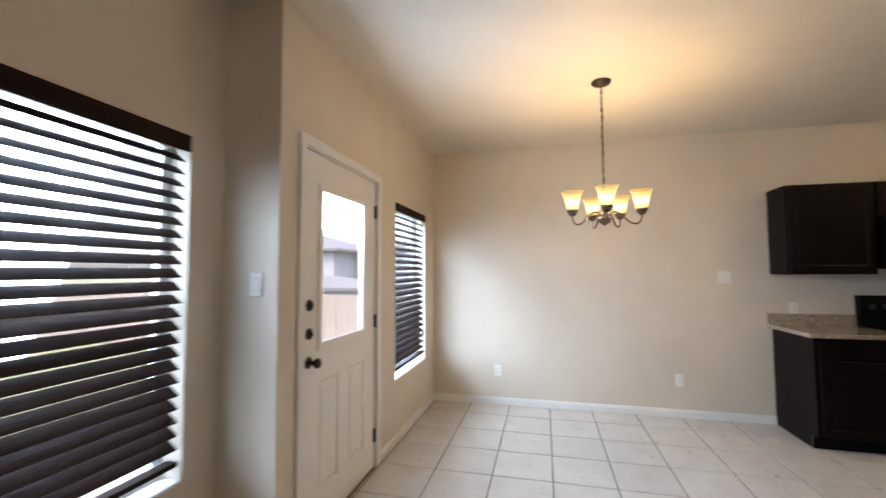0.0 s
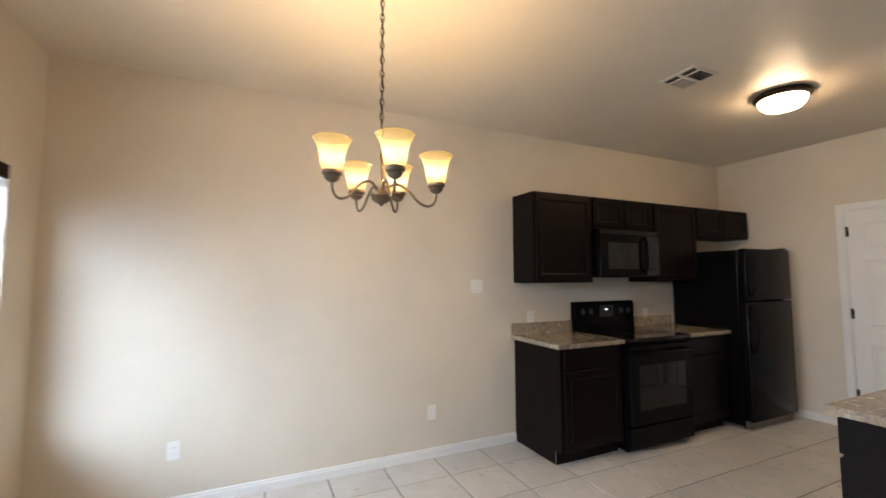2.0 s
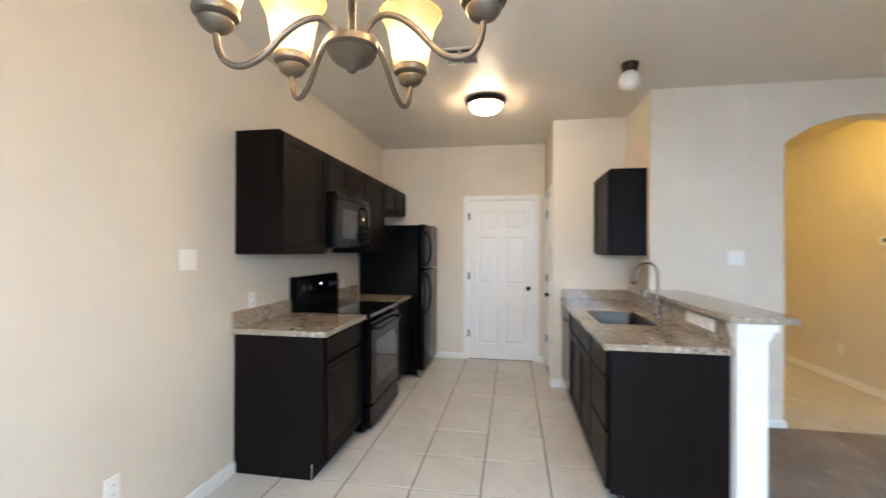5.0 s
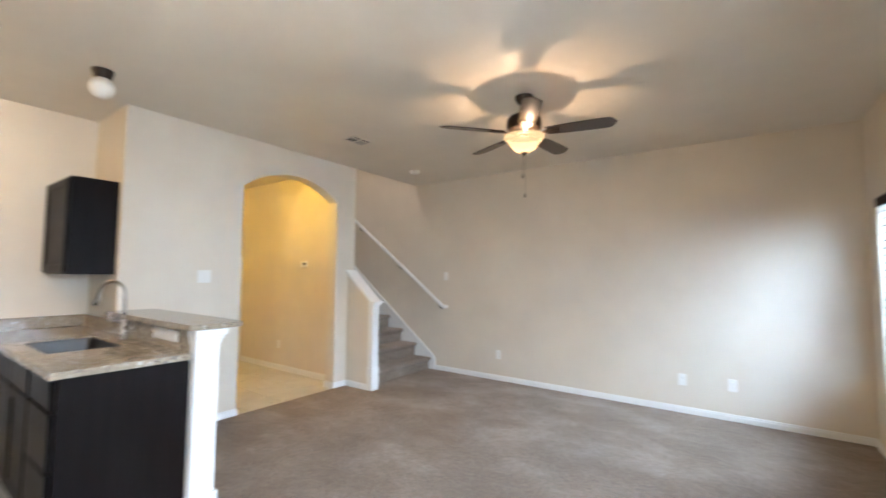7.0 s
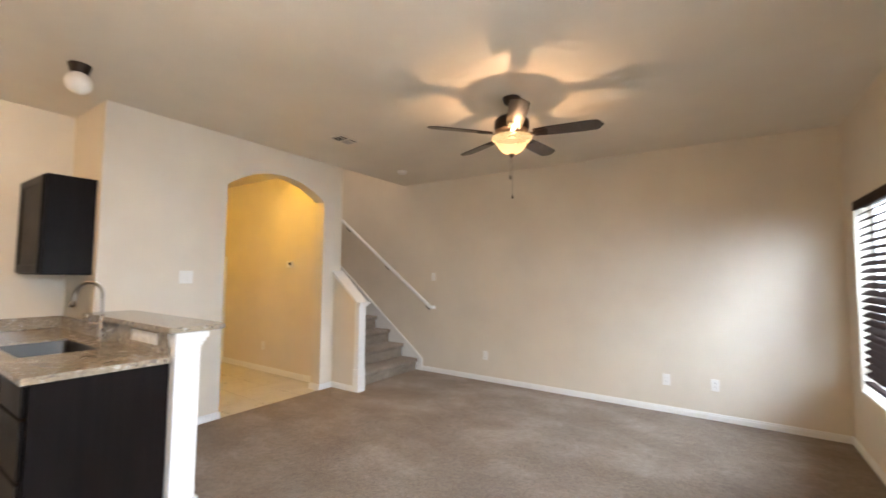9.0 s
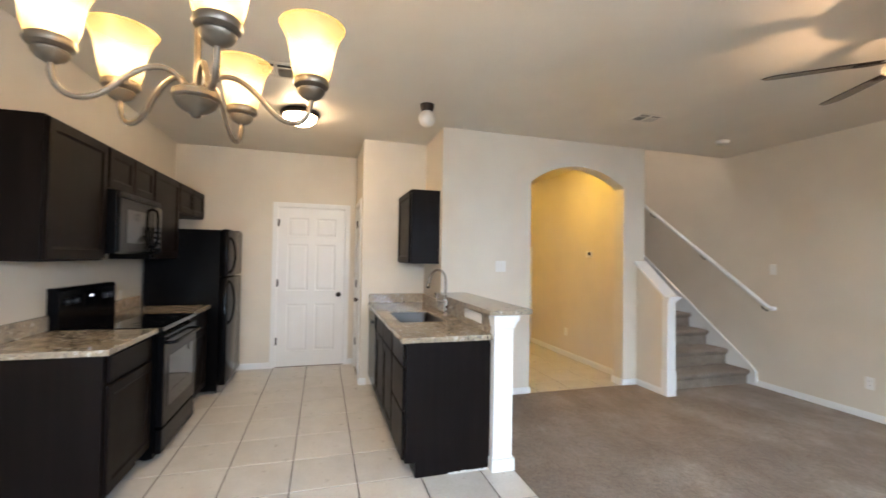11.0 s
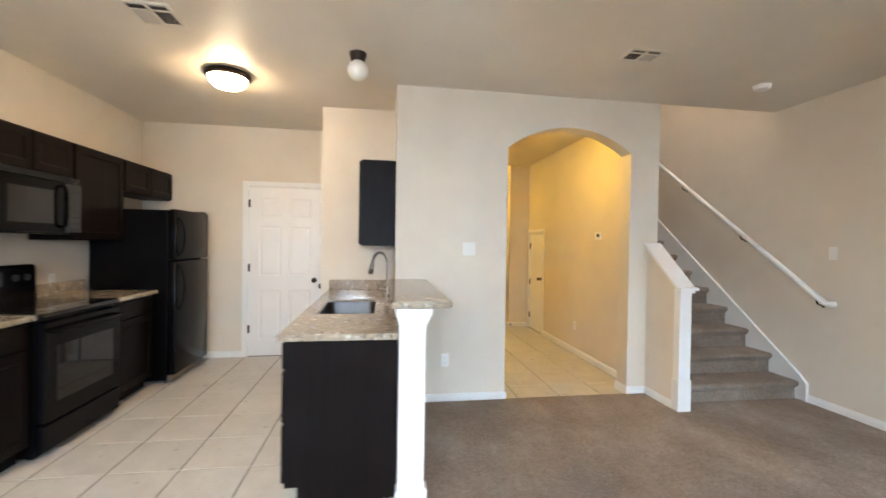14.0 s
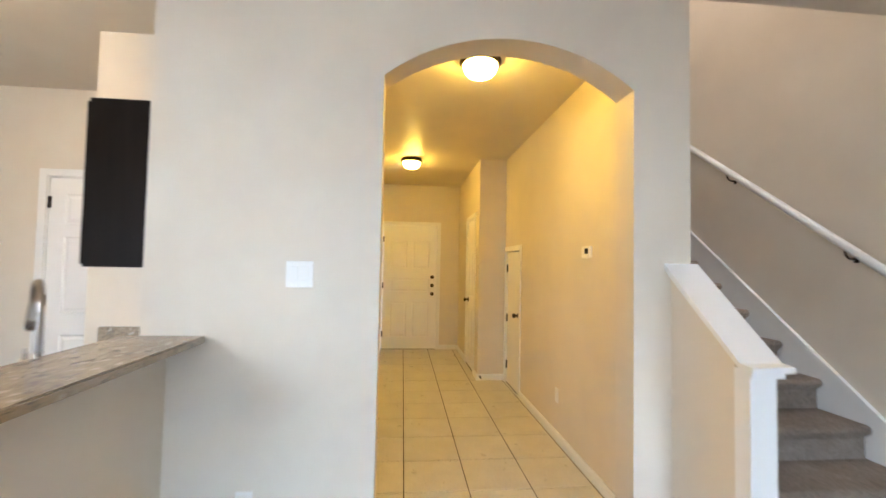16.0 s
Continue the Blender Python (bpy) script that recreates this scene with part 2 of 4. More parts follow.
# ---------------------------------------------------------------- mesh helpers
def box(bm, x0, y0, z0, x1, y1, z1, bev=0.0):
    v = [bm.verts.new(p) for p in ((x0, y0, z0), (x1, y0, z0), (x1, y1, z0), (x0, y1, z0), (x0, y0, z1), (x1, y0, z1), (x1, y1, z1), (x0, y1, z1))]
    f = [bm.faces.new([v[i] for i in q]) for q in ((3, 2, 1, 0), (4, 5, 6, 7), (0, 1, 5, 4), (1, 2, 6, 5), (2, 3, 7, 6), (3, 0, 4, 7))]
    if bev:
        bmesh.ops.bevel(bm, geom=list({e for q in f for e in q.edges}), offset=bev, segments=2, affect="EDGES", profile=0.5)


def boxed(*dims, bev=0.0):
    bm = bmesh.new()
    box(bm, *dims, bev=bev)
    return bm


def lathe(profile, n=28, at=(0, 0, 0), bm=None):
    bm = bm or bmesh.new()
    rings = []
    for r, z in profile:
        if r < 1e-5:
            rings.append([bm.verts.new((at[0], at[1], at[2] + z))])
        else:
            rings.append([bm.verts.new((at[0] + r * math.cos(2 * math.pi * i / n), at[1] + r * math.sin(2 * math.pi * i / n), at[2] + z)) for i in range(n)])
    for a, b in zip(rings, rings[1:]):
        for i in range(n):
            j = (i + 1) % n
            loop = [a[i % len(a)], a[j % len(a)], b[j % len(b)], b[i % len(b)]]
            loop = [q for k, q in enumerate(loop) if q not in loop[:k]]
            if len(loop) > 2:
                bm.faces.new(loop)
    bmesh.ops.recalc_face_normals(bm, faces=bm.faces)
    return bm


def tube(points, r, n=10, bm=None, closed=False):
    bm = bm or bmesh.new()
    pts = [Vector(p) for p in points]
    up, rings = None, []
    for i, p in enumerate(pts):
        a = pts[i - 1] if i or closed else p
        b = pts[(i + 1) % len(pts)] if i < len(pts) - 1 or closed else p
        d = (b - a).normalized()
        if up is None:
            up = d.orthogonal().normalized()
        up = (up - d * up.dot(d)).normalized()
        side = d.cross(up)
        rad = r[i] if isinstance(r, (list, tuple)) else r
        rings.append([bm.verts.new(p + rad * (math.cos(2 * math.pi * k / n) * up + math.sin(2 * math.pi * k / n) * side)) for k in range(n)])
    pairs = list(zip(rings, rings[1:])) + ([(rings[-1], rings[0])] if closed else [])
    for a, b in pairs:
        for k in range(n):
            bm.faces.new((a[k], a[(k + 1) % n], b[(k + 1) % n], b[k]))
    if not closed:
        bm.faces.new(list(reversed(rings[0])))
        bm.faces.new(rings[-1])
    bmesh.ops.recalc_face_normals(bm, faces=bm.faces)
    return bm


def prism(outline, y0, y1, bm=None):
    """An outline of (x, z) drawn out from y0 to y1."""
    bm = bm or bmesh.new()
    a = [bm.verts.new((x, y0, z)) for x, z in outline]
    b = [bm.verts.new((x, y1, z)) for x, z in outline]
    n = len(a)
    bm.faces.new(a), bm.faces.new(list(reversed(b)))
    for i in range(n):
        bm.faces.new((a[i], b[i], b[(i + 1) % n], a[(i + 1) % n]))
    bmesh.ops.recalc_face_normals(bm, faces=bm.faces)
    return bm


def bezier(a, b, c, d, n=14):
    a, b, c, d = (Vector(p) for p in (a, b, c, d))
    return [a * (1 - s) ** 3 + b * 3 * s * (1 - s) ** 2 + c * 3 * s * s * (1 - s) + d * s ** 3 for s in (i / n for i in range(n + 1))]


def mesh_of(bm, material, smooth=False):
    me = bpy.data.meshes.new("mesh")
    bm.to_mesh(me)
    bm.free()
    me.materials.append(material)
    if smooth:
        me.shade_smooth()
        me.set_sharp_from_angle(angle=radians(40))
    return me


def part(name, bm, material, parent, label="", smooth=False, m=None):
    ob = new(name, mesh_of(bm, material, smooth))
    ob.parent = parent
    if m is not None:
        ob.matrix_local = m
    return tagged(ob, label)


def thing(name, m, label, category, group="", kind=""):
    ob = new(name)
    ob.empty_display_size = 0.1
    ob.matrix_world = m
    return tagged(ob, label, category, group, kind)


def solid(name, bm, material, label, category, kind="structure", smooth=False):
    return tagged(new(name, mesh_of(bm, material, smooth)), label, category, "", kind)


def wall(name, x0, y0, x1, y1, z0, z1, openings=(), label="cream painted plaster wall"):
    """A wall along its longer side; openings: (from, to, bottom, top) along that side."""
    bm = bmesh.new()
    along_x = (x1 - x0) > (y1 - y0)
    a, b = (x0, x1) if along_x else (y0, y1)

    def slab(s, e, lo, hi):
        if e - s > 1e-4 and hi - lo > 1e-4:
            box(bm, *((s, y0, lo, e, y1, hi) if along_x else (x0, s, lo, x1, e, hi)))

    s = a
    for o0, o1, lo, hi in sorted(openings):
        slab(s, o0, z0, z1)
        slab(o0, o1, z0, lo)
        slab(o0, o1, hi, z1)
        s = o1
    slab(s, b, z0, z1)
    return solid(name, bm, WALL, label, "wall")


# ---------------------------------------------------------------- plan
H = 2.747
WEST, NOOK, NORTH, SOUTH, EAST = -1.36, -1.045, 4.916, -1.662, 5.19
ARCH, ARCHB, PIER = 3.54, 3.705, -0.405
HALLS, HALLN, FRONT = -0.305, 1.45, 8.60

wall("wall_north", NOOK - 0.15, NORTH, EAST + 0.15, NORTH + 0.15, -0.1, H)
wall("wall_nook", NOOK - 0.15, 2.13, NOOK, NORTH, -0.1, H, [(2.335, 3.295, -0.1, 2.075), (3.69, 4.58, 0.505, 1.995)])
wall("wall_return", WEST - 0.15, 2.13, NOOK - 0.15, 2.275, -0.1, H)
wall("wall_west", WEST - 0.15, SOUTH - 0.15, WEST, 2.13, -0.1, H, [(-1.345, -0.455, 0.51, 2.015), (1.045, 1.935, 0.51, 2.015)])
wall("wall_south", WEST, SOUTH - 0.15, 8.0, SOUTH, -0.1, 5.3)
wall("wall_east", EAST, 2.685, EAST + 0.15, NORTH, -0.1, H, [(2.92, 3.765, -0.1, 2.045)])
wall("wall_pantry_west", 4.255, 2.065, 4.355, 2.785, -0.1, H)
wall("wall_pantry_north", 4.355, 2.685, EAST, 2.785, -0.1, H, [(4.43, 5.06, -0.1, 2.045)])
wall("wall_pantry_south", ARCHB, 1.965, 4.355, 2.065, -0.1, H)
wall("wall_stair_hall", ARCHB, PIER, 8.0, HALLS, -0.1, 5.3, [(6.09, 6.66, -0.1, 1.585)])
wall("wall_hall_north", ARCHB, HALLN, FRONT, HALLN + 0.12, -0.1, H)
wall("wall_front", FRONT, -0.45, FRONT + 0.15, HALLN + 0.12, -0.1, H, [(0.40, 1.31, -0.1, 2.065)])
wall("wall_hall_closet", 6.74, -0.07, FRONT, 0.03, -0.1, H, [(7.02, 7.66, -0.1, 2.065)])
wall("wall_hall_step", 6.74, HALLS, 6.84, -0.07, -0.1, H)
wall("wall_stair_top", 8.0, SOUTH - 0.15, 8.15, HALLS, -0.1, 5.3)
wall("wall_stair_filler", ARCH - 0.11, PIER, ARCHB, HALLS, H + 0.15, 5.3)
wall("wall_stair_header", ARCH - 0.11, SOUTH, ARCH + 0.01, PIER, H + 0.15, 5.3)

# the wall with the arch
bm = bmesh.new()
A0, A1, SPRING, RISE = -0.117, 1.075, 2.262, 0.208
box(bm, ARCH, PIER, -0.1, ARCHB, A0, H)
box(bm, ARCH, A1, -0.1, ARCHB, 2.065, H)
half = (A1 - A0) / 2
R = (half * half + RISE * RISE) / (2 * RISE)
N = 28
for i in range(N):
    q = []
    for k in (i, i + 1):
        y = A0 + (A1 - A0) * k / N
        q.append((y, SPRING + RISE - R + math.sqrt(R * R - (y - (A0 + A1) / 2) ** 2)))
    (ya, za), (yb, zb) = q
    lo = [bm.verts.new(p) for p in ((ARCH, ya, za), (ARCHB, ya, za), (ARCHB, yb, zb), (ARCH, yb, zb))]
    hi = [bm.verts.new(p) for p in ((ARCH, ya, H), (ARCHB, ya, H), (ARCHB, yb, H), (ARCH, yb, H))]
    bm.faces.new(lo), bm.faces.new(hi)
    bm.faces.new((lo[0], lo[3], hi[3], hi[0])), bm.faces.new((lo[1], lo[2], hi[2], hi[1]))
bmesh.ops.remove_doubles(bm, verts=bm.verts, dist=1e-5)
bmesh.ops.recalc_face_normals(bm, faces=bm.faces)
solid("wall_arch", bm, WALL, "cream painted wall with a low segmental archway", "wall")

# ceilings
bm = bmesh.new()
box(bm, WEST - 0.15, SOUTH - 0.15, H, ARCH + 0.01, NORTH + 0.15, H + 0.15)
box(bm, ARCH + 0.01, PIER, H, ARCHB, PIER + 0.1, H + 0.15)
box(bm, ARCH + 0.01, PIER + 0.1, H, FRONT + 0.15, NORTH + 0.15, H + 0.15)
solid("ceiling", bm, CEIL, "textured cream ceiling", "ceiling")
solid("ceiling_upstairs", boxed(3.3, SOUTH - 0.15, 5.3, 8.15, HALLS, 5.42), CEIL, "cream ceiling above the stairs", "ceiling")

# floors
bm = bmesh.new()
box(bm, NOOK, 1.93, -0.1, EAST, NORTH, -0.004)
box(bm, NOOK - 0.15, 2.3, -0.1, NOOK, 3.33, -0.006)
box(bm, ARCH, HALLS, -0.1, FRONT + 0.15, HALLN, -0.004)
TILEFLOOR = solid("floor", bm, GROUT, "off-white ceramic tile floor with dark grout", "floor")

# carpet
bm = bmesh.new()
box(bm, WEST, SOUTH, -0.1, ARCH - 0.004, 1.926, 0.010)
box(bm, WEST, 1.926, -0.1, NOOK - 0.002, 2.13, 0.010)
solid("floor_carpet", bm, CARPET, "taupe cut-pile carpet with vacuum marks", "carpet")

# ---------------------------------------------------------------- trim, doors and windows
def baseboard(x0, y0, x1, y1, side):
    """A run along a wall's face; side: +1 where the room lies towards +x or +y. Moulded top edge."""
    h, d = 0.074, 0.014
    along_x = abs(x1 - x0) > abs(y1 - y0)
    length = abs(x1 - x0) if along_x else abs(y1 - y0)
    outline = [(0, 0), (d, 0), (d, h - 0.022), (d * 0.75, h - 0.016), (d * 0.7, h - 0.006), (d * 0.45, h), (0, h)]
    bm = bmesh.new()
    ends = []
    for s in (0.0, length):
        ring = []
        for o, z in outline:
            ring.append(bm.verts.new((min(x0, x1) + s, y0 + side * o, z) if along_x else (x0 + side * o, min(y0, y1) + s, z)))
        ends.append(ring)
    n = len(outline)
    bm.faces.new(ends[0]), bm.faces.new(ends[1])
    for i in range(n):
        bm.faces.new((ends[0][i], ends[0][(i + 1) % n], ends[1][(i + 1) % n], ends[1][i]))
    bmesh.ops.recalc_face_normals(bm, faces=bm.faces)
    return solid("baseboard", bm, TRIM, "white painted moulded baseboard", "baseboard")


for run in ((NOOK, NORTH, 2.208, NORTH, -1), (NOOK, 3.365, NOOK, NORTH - 0.014, 1), (NOOK, 2.116, NOOK, 2.27, 1), (WEST + 0.014, 2.13, NOOK + 0.014, 2.13, -1),
            (WEST, SOUTH + 0.014, WEST, 2.13, 1), (WEST, SOUTH, 3.17, SOUTH, 1), (ARCH, A1, ARCH, 1.954, -1), (ARCH, PIER, ARCH, A0, -1),
            (ARCH - 0.014, A0, ARCHB + 0.014, A0, 1), (ARCH - 0.014, A1, ARCHB, A1, -1), (ARCHB, HALLS, ARCHB, A0, 1), (ARCHB + 0.014, HALLS, 6.03, HALLS, 1),
            (6.74, HALLS + 0.014, 6.74, 0.044, -1), (6.74, 0.03, 6.96, 0.03, 1), (7.72, 0.03, FRONT, 0.03, 1), (FRONT, 0.044, FRONT, 0.34, -1),
            (EAST, 3.825, EAST, NORTH, -1), (EAST, 2.80, EAST, 2.86, -1), (4.255, 2.785, 4.37, 2.785, 1), (4.255, 2.715, 4.255, 2.799, -1), (ARCHB, HALLN, FRONT, HALLN, -1),
            (2.215, 1.955, ARCH, 1.955, -1)):
    baseboard(*run)


def panel_door(name, m, w, h, panels, label, material=DOORP, hinge_right=True, knob_x=None, locks=(), hinges=(0.25, 1.05, 1.82), sill=True, glass=None, casing=0.057, knob_z=0.92):
    """A door in its opening. Local x runs along it from 0 to w, its face looks to -y at y = 0.012, and the wall's face is y = 0."""
    d = thing(name, m, label, "door", "", "structure")
    t0, t1 = 0.012, 0.048
    bm = bmesh.new()
    cuts_x = sorted({0.0, w, *(p[0] for p in panels), *(p[1] for p in panels), *((glass[0], glass[1]) if glass else ())})
    cuts_z = sorted({0.008, h, *(p[2] for p in panels), *(p[3] for p in panels), *((glass[2], glass[3]) if glass else ())})
    holes = list(panels) + ([glass] if glass else [])
    for xa, xb in zip(cuts_x, cuts_x[1:]):
        for za, zb in zip(cuts_z, cuts_z[1:]):
            cx, cz = (xa + xb) / 2, (za + zb) / 2
            if not any(p[0] < cx < p[1] and p[2] < cz < p[3] for p in holes):
                box(bm, xa, t0, za, xb, t1, zb)
    part("leaf", bm, material, d)
    for x0, x1, z0, z1 in panels:
        bm = bmesh.new()
        steps = [(0.0, t0), (0.010, t0 + 0.009), (0.022, t0 + 0.009), (0.040, t0 + 0.003)]
        rings = [[bm.verts.new(p) for p in ((x0 + i, y, z0 + i), (x1 - i, y, z0 + i), (x1 - i, y, z1 - i), (x0 + i, y, z1 - i))] for i, y in steps]
        for a, b in zip(rings, rings[1:]):
            for k in range(4):
                bm.faces.new((a[k], a[(k + 1) % 4], b[(k + 1) % 4], b[k]))
        bm.faces.new(rings[-1])
        back = [bm.verts.new(p) for p in ((x0, t1 - 0.004, z0), (x1, t1 - 0.004, z0), (x1, t1 - 0.004, z1), (x0, t1 - 0.004, z1))]
        bm.faces.new(list(reversed(back)))
        for k in range(4):
            bm.faces.new((rings[0][k], back[k], back[(k + 1) % 4], rings[0][(k + 1) % 4]))
        bmesh.ops.recalc_face_normals(bm, faces=bm.faces)
        part("panel", bm, material, d)
    if glass:
        x0, x1, z0, z1 = glass
        bm = bmesh.new()
        f = 0.028
        for q in ((x0 - f, z0 - f, x1 + f, z0 + 0.012), (x0 - f, z1 - 0.012, x1 + f, z1 + f), (x0 - f, z0 + 0.012, x0 + 0.012, z1 - 0.012), (x1 - 0.012, z0 + 0.012, x1 + f, z1 - 0.012)):
            box(bm, q[0], t0 - 0.010, q[1], q[2], t0 - 0.001, q[3], bev=0.003)
        part("glazing_frame", bm, material, d, "white raised frame round the pane")
        g = part("pane", boxed(x0, 0.027, z0, x1, 0.031, z1), GLASS, d, "clear window pane")
        g.visible_shadow = False
    bm = bmesh.new()
    c = casing
    for q in ((-0.010 - c, 0.0, -0.010, h + 0.010 + c), (w + 0.010, 0.0, w + 0.010 + c, h + 0.010 + c), (-0.010, h + 0.010, w + 0.010, h + 0.010 + c)):
        box(bm, q[0], -0.016, q[1], q[2], 0.0, q[3], bev=0.004)
    part("casing", bm, TRIM, d, "white door casing")
    bm = bmesh.new()
    for q in ((-0.010, 0.0, -0.0035, h + 0.010), (w + 0.0035, 0.0, w + 0.010, h + 0.010), (-0.0035, h + 0.0035, w + 0.0035, h + 0.010)):
        box(bm, q[0], 0.0, q[1], q[2], 0.12, q[3])
    part("jamb", bm, TRIM, d)
    hx = w + 0.0015 if hinge_right else -0.0015
    for z in hinges:
        bm = lathe([(0, -0.048), (0.0065, -0.048), (0.0065, 0.048), (0, 0.048)], 10)
        box(bm, -0.016, 0.006, -0.045, 0.016, 0.009, 0.045)
        part("hinge", bm, BRONZE, d, "dark bronze hinge", m=pose(hx, 0.003, z))
    kx = knob_x if knob_x is not None else (0.065 if hinge_right else w - 0.065)
    for z in locks:
        bm = lathe([(0, 0.0), (0.031, 0.0), (0.031, 0.006), (0.025, 0.012), (0.0, 0.014)], 24)
        box(bm, -0.004, -0.012, 0.012, 0.004, 0.012, 0.026, bev=0.002)
        part("deadbolt", bm, BRONZE, d, "dark bronze deadbolt turn", True, pose(kx, t0, z, 90))
    part("knob", lathe([(0, 0), (0.032, 0), (0.032, 0.005), (0.026, 0.010), (0.013, 0.013), (0.011, 0.034), (0.020, 0.040), (0.027, 0.052), (0.026, 0.062), (0.016, 0.070), (0, 0.072)], 24), BRONZE, d, "dark bronze round knob", True, pose(kx, t0, knob_z, 90))
    if sill:
        part("threshold", boxed(-0.003, 0.004, -0.001, w + 0.003, 0.11, 0.007), GREYMETAL, d, "dull metal threshold")
    return d


def six_panels(w, h):
    a, b = 0.115 * w / 0.83, w / 2 - 0.045 * w / 0.83
    out = []
    for x0, x1 in ((a, b), (w - b, w - a)):
        out += [(x0, x1, 0.20, 0.80), (x0, x1, 0.97, 1.57), (x0, x1, 1.67, 1.91)]
    return out


panel_door("door_1", pose(EAST, 3.755, 0, 0, 0, -90), 0.825, 2.035, six_panels(0.825, 2.035), "closed white six-panel door with dark bronze knob", hinge_right=False, hinges=(0.33, 1.07, 1.84))
panel_door("door_2", pose(5.05, 2.785, 0, 0, 0, 180), 0.61, 2.035, six_panels(0.61, 2.035), "closed white panelled pantry door with bronze hinges", hinge_right=False, hinges=(0.33, 1.07, 1.84))
panel_door("door_3", pose(NOOK, 2.347, 0, 0, 0, 90), 0.935, 2.065, [(0.17, 0.40, 0.2, 0.80), (0.53, 0.76, 0.2, 0.80)], "closed white exterior door with a half-height glass pane", hinges=(0.23, 1.05, 1.85), locks=(1.23, 1.08), glass=(0.175, 0.735, 1.005, 1.875), knob_z=0.93)
panel_door("door_4", pose(FRONT, 1.30, 0, 0, 0, -90), 0.89, 2.055, [(0.12, 0.40, 0.2, 0.78), (0.49, 0.77, 0.2, 0.78), (0.12, 0.77, 0.95, 1.17), (0.12, 0.40, 1.34, 1.80), (0.49, 0.77, 1.34, 1.80)], "closed white panelled front door with three bronze locks", hinge_right=False, locks=(1.20, 1.06))
panel_door("door_5", pose(6.65, HALLS, 0, 0, 0, 180), 0.55, 1.575, [], "short flat white storage door under the stairs", hinge_right=False, hinges=(0.22, 0.78, 1.38), knob_z=0.86)
panel_door("door_6", pose(7.65, 0.03, 0, 0, 0, 180), 0.62, 2.035, six_panels(0.62, 2.035), "closed white closet door in the entry hall", hinge_right=True)


def window_with_blind(number, m, w, h):
    """Local x along the wall from 0 to w, z from the sill up, the room towards -y, the wall's face at y = 0."""
    win = thing("window_%d" % number, m, "white vinyl single-hung window in a deep reveal", "window", "", "structure")
    bm = bmesh.new()
    f = 0.045
    for q in ((0, 0, w, f), (0, h - f, w, h), (0, f, f, h - f), (w - f, f, w, h - f), (f, h * 0.5 - 0.02, w - f, h * 0.5 + 0.02)):
        box(bm, q[0] + 0.001, 0.105, q[1] + 0.001, q[2] - 0.001, 0.145, q[3] - 0.001, bev=0.003)
    part("window_frame", bm, SASH, win, "white vinyl frame")
    for z0, z1 in ((f, h * 0.5 - 0.02), (h * 0.5 + 0.02, h - f)):
        p = part("pane", boxed(f, 0.123, z0, w - f, 0.127, z1), GLASS, win)
        p.visible_shadow = False
    part("window_sill", boxed(0.0015, -0.004, 0.0, w - 0.0015, 0.104, 0.014, bev=0.004), TRIM, win, "white painted sill")

    b = thing("window_blind", m, "dark brown two-inch wooden venetian blind, lowered", "window blind", "window blinds")
    part("valance", boxed(0.004, -0.008, h - 0.075, w - 0.004, 0.008, h - 0.002, bev=0.004), SLAT, b, "dark brown valance board")
    part("headrail", boxed(0.010, 0.014, h - 0.052, w - 0.010, 0.068, h - 0.004), SLAT, b)
    pitch, deep, tilt = 0.0565, 0.063, 37.0
    bm = bmesh.new()
    prof = [(-deep / 2, 0.0), (-deep / 4, 0.0022), (0, 0.003), (deep / 4, 0.0022), (deep / 2, 0.0)]
    outline = prof + [(y, z - 0.0028) for y, z in reversed(prof)]
    rings = [[bm.verts.new((x, y, z)) for y, z in outline] for x in (0.012, w - 0.012)]
    k = len(outline)
    bm.faces.new(rings[0]), bm.faces.new(rings[1])
    for i in range(k):
        bm.faces.new((rings[0][i], rings[0][(i + 1) % k], rings[1][(i + 1) % k], rings[1][i]))
    bmesh.ops.recalc_face_normals(bm, faces=bm.faces)
    shared = mesh_of(bm, SLAT)
    z, rng = h - 0.10, random.Random(number)
    while z > 0.122:
        s = new("slat", shared)
        s.parent = b
        s.matrix_local = pose(0, 0.040, z, tilt + rng.uniform(-1.5, 1.5), 0, 0)
        z -= pitch
    part("bottom_rail", boxed(0.010, 0.012, 0.072, w - 0.010, 0.066, 0.094, bev=0.004), SLAT, b)
    for x in (0.13, w - 0.13):
        bm = bmesh.new()
        for y in (0.012, 0.069):
            tube([(x, y, 0.09), (x, y, h - 0.05)], 0.0012, 5, bm)
        part("ladder_cord", bm, SLAT, b)
    for x, low in ((w - 0.10, 0.62), (w - 0.075, 0.30)):
        bm = tube([(x, 0.004, low), (x, 0.004, h - 0.07)], 0.0013, 5)
        lathe([(0, -0.035), (0.007, -0.035), (0.009, -0.02), (0.005, 0.0), (0, 0.002)], 10, (x, 0.004, low), bm)
        part("pull_cord", bm, SLAT, b, "", True)
    return b


window_with_blind(1, pose(NOOK, 3.69, 0.505, 0, 0, 90), 0.89, 1.49)
window_with_blind(2, pose(WEST, 1.045, 0.51, 0, 0, 90), 0.89, 1.505)
window_with_blind(3, pose(WEST, -1.345, 0.51, 0, 0, 90), 0.89, 1.505)

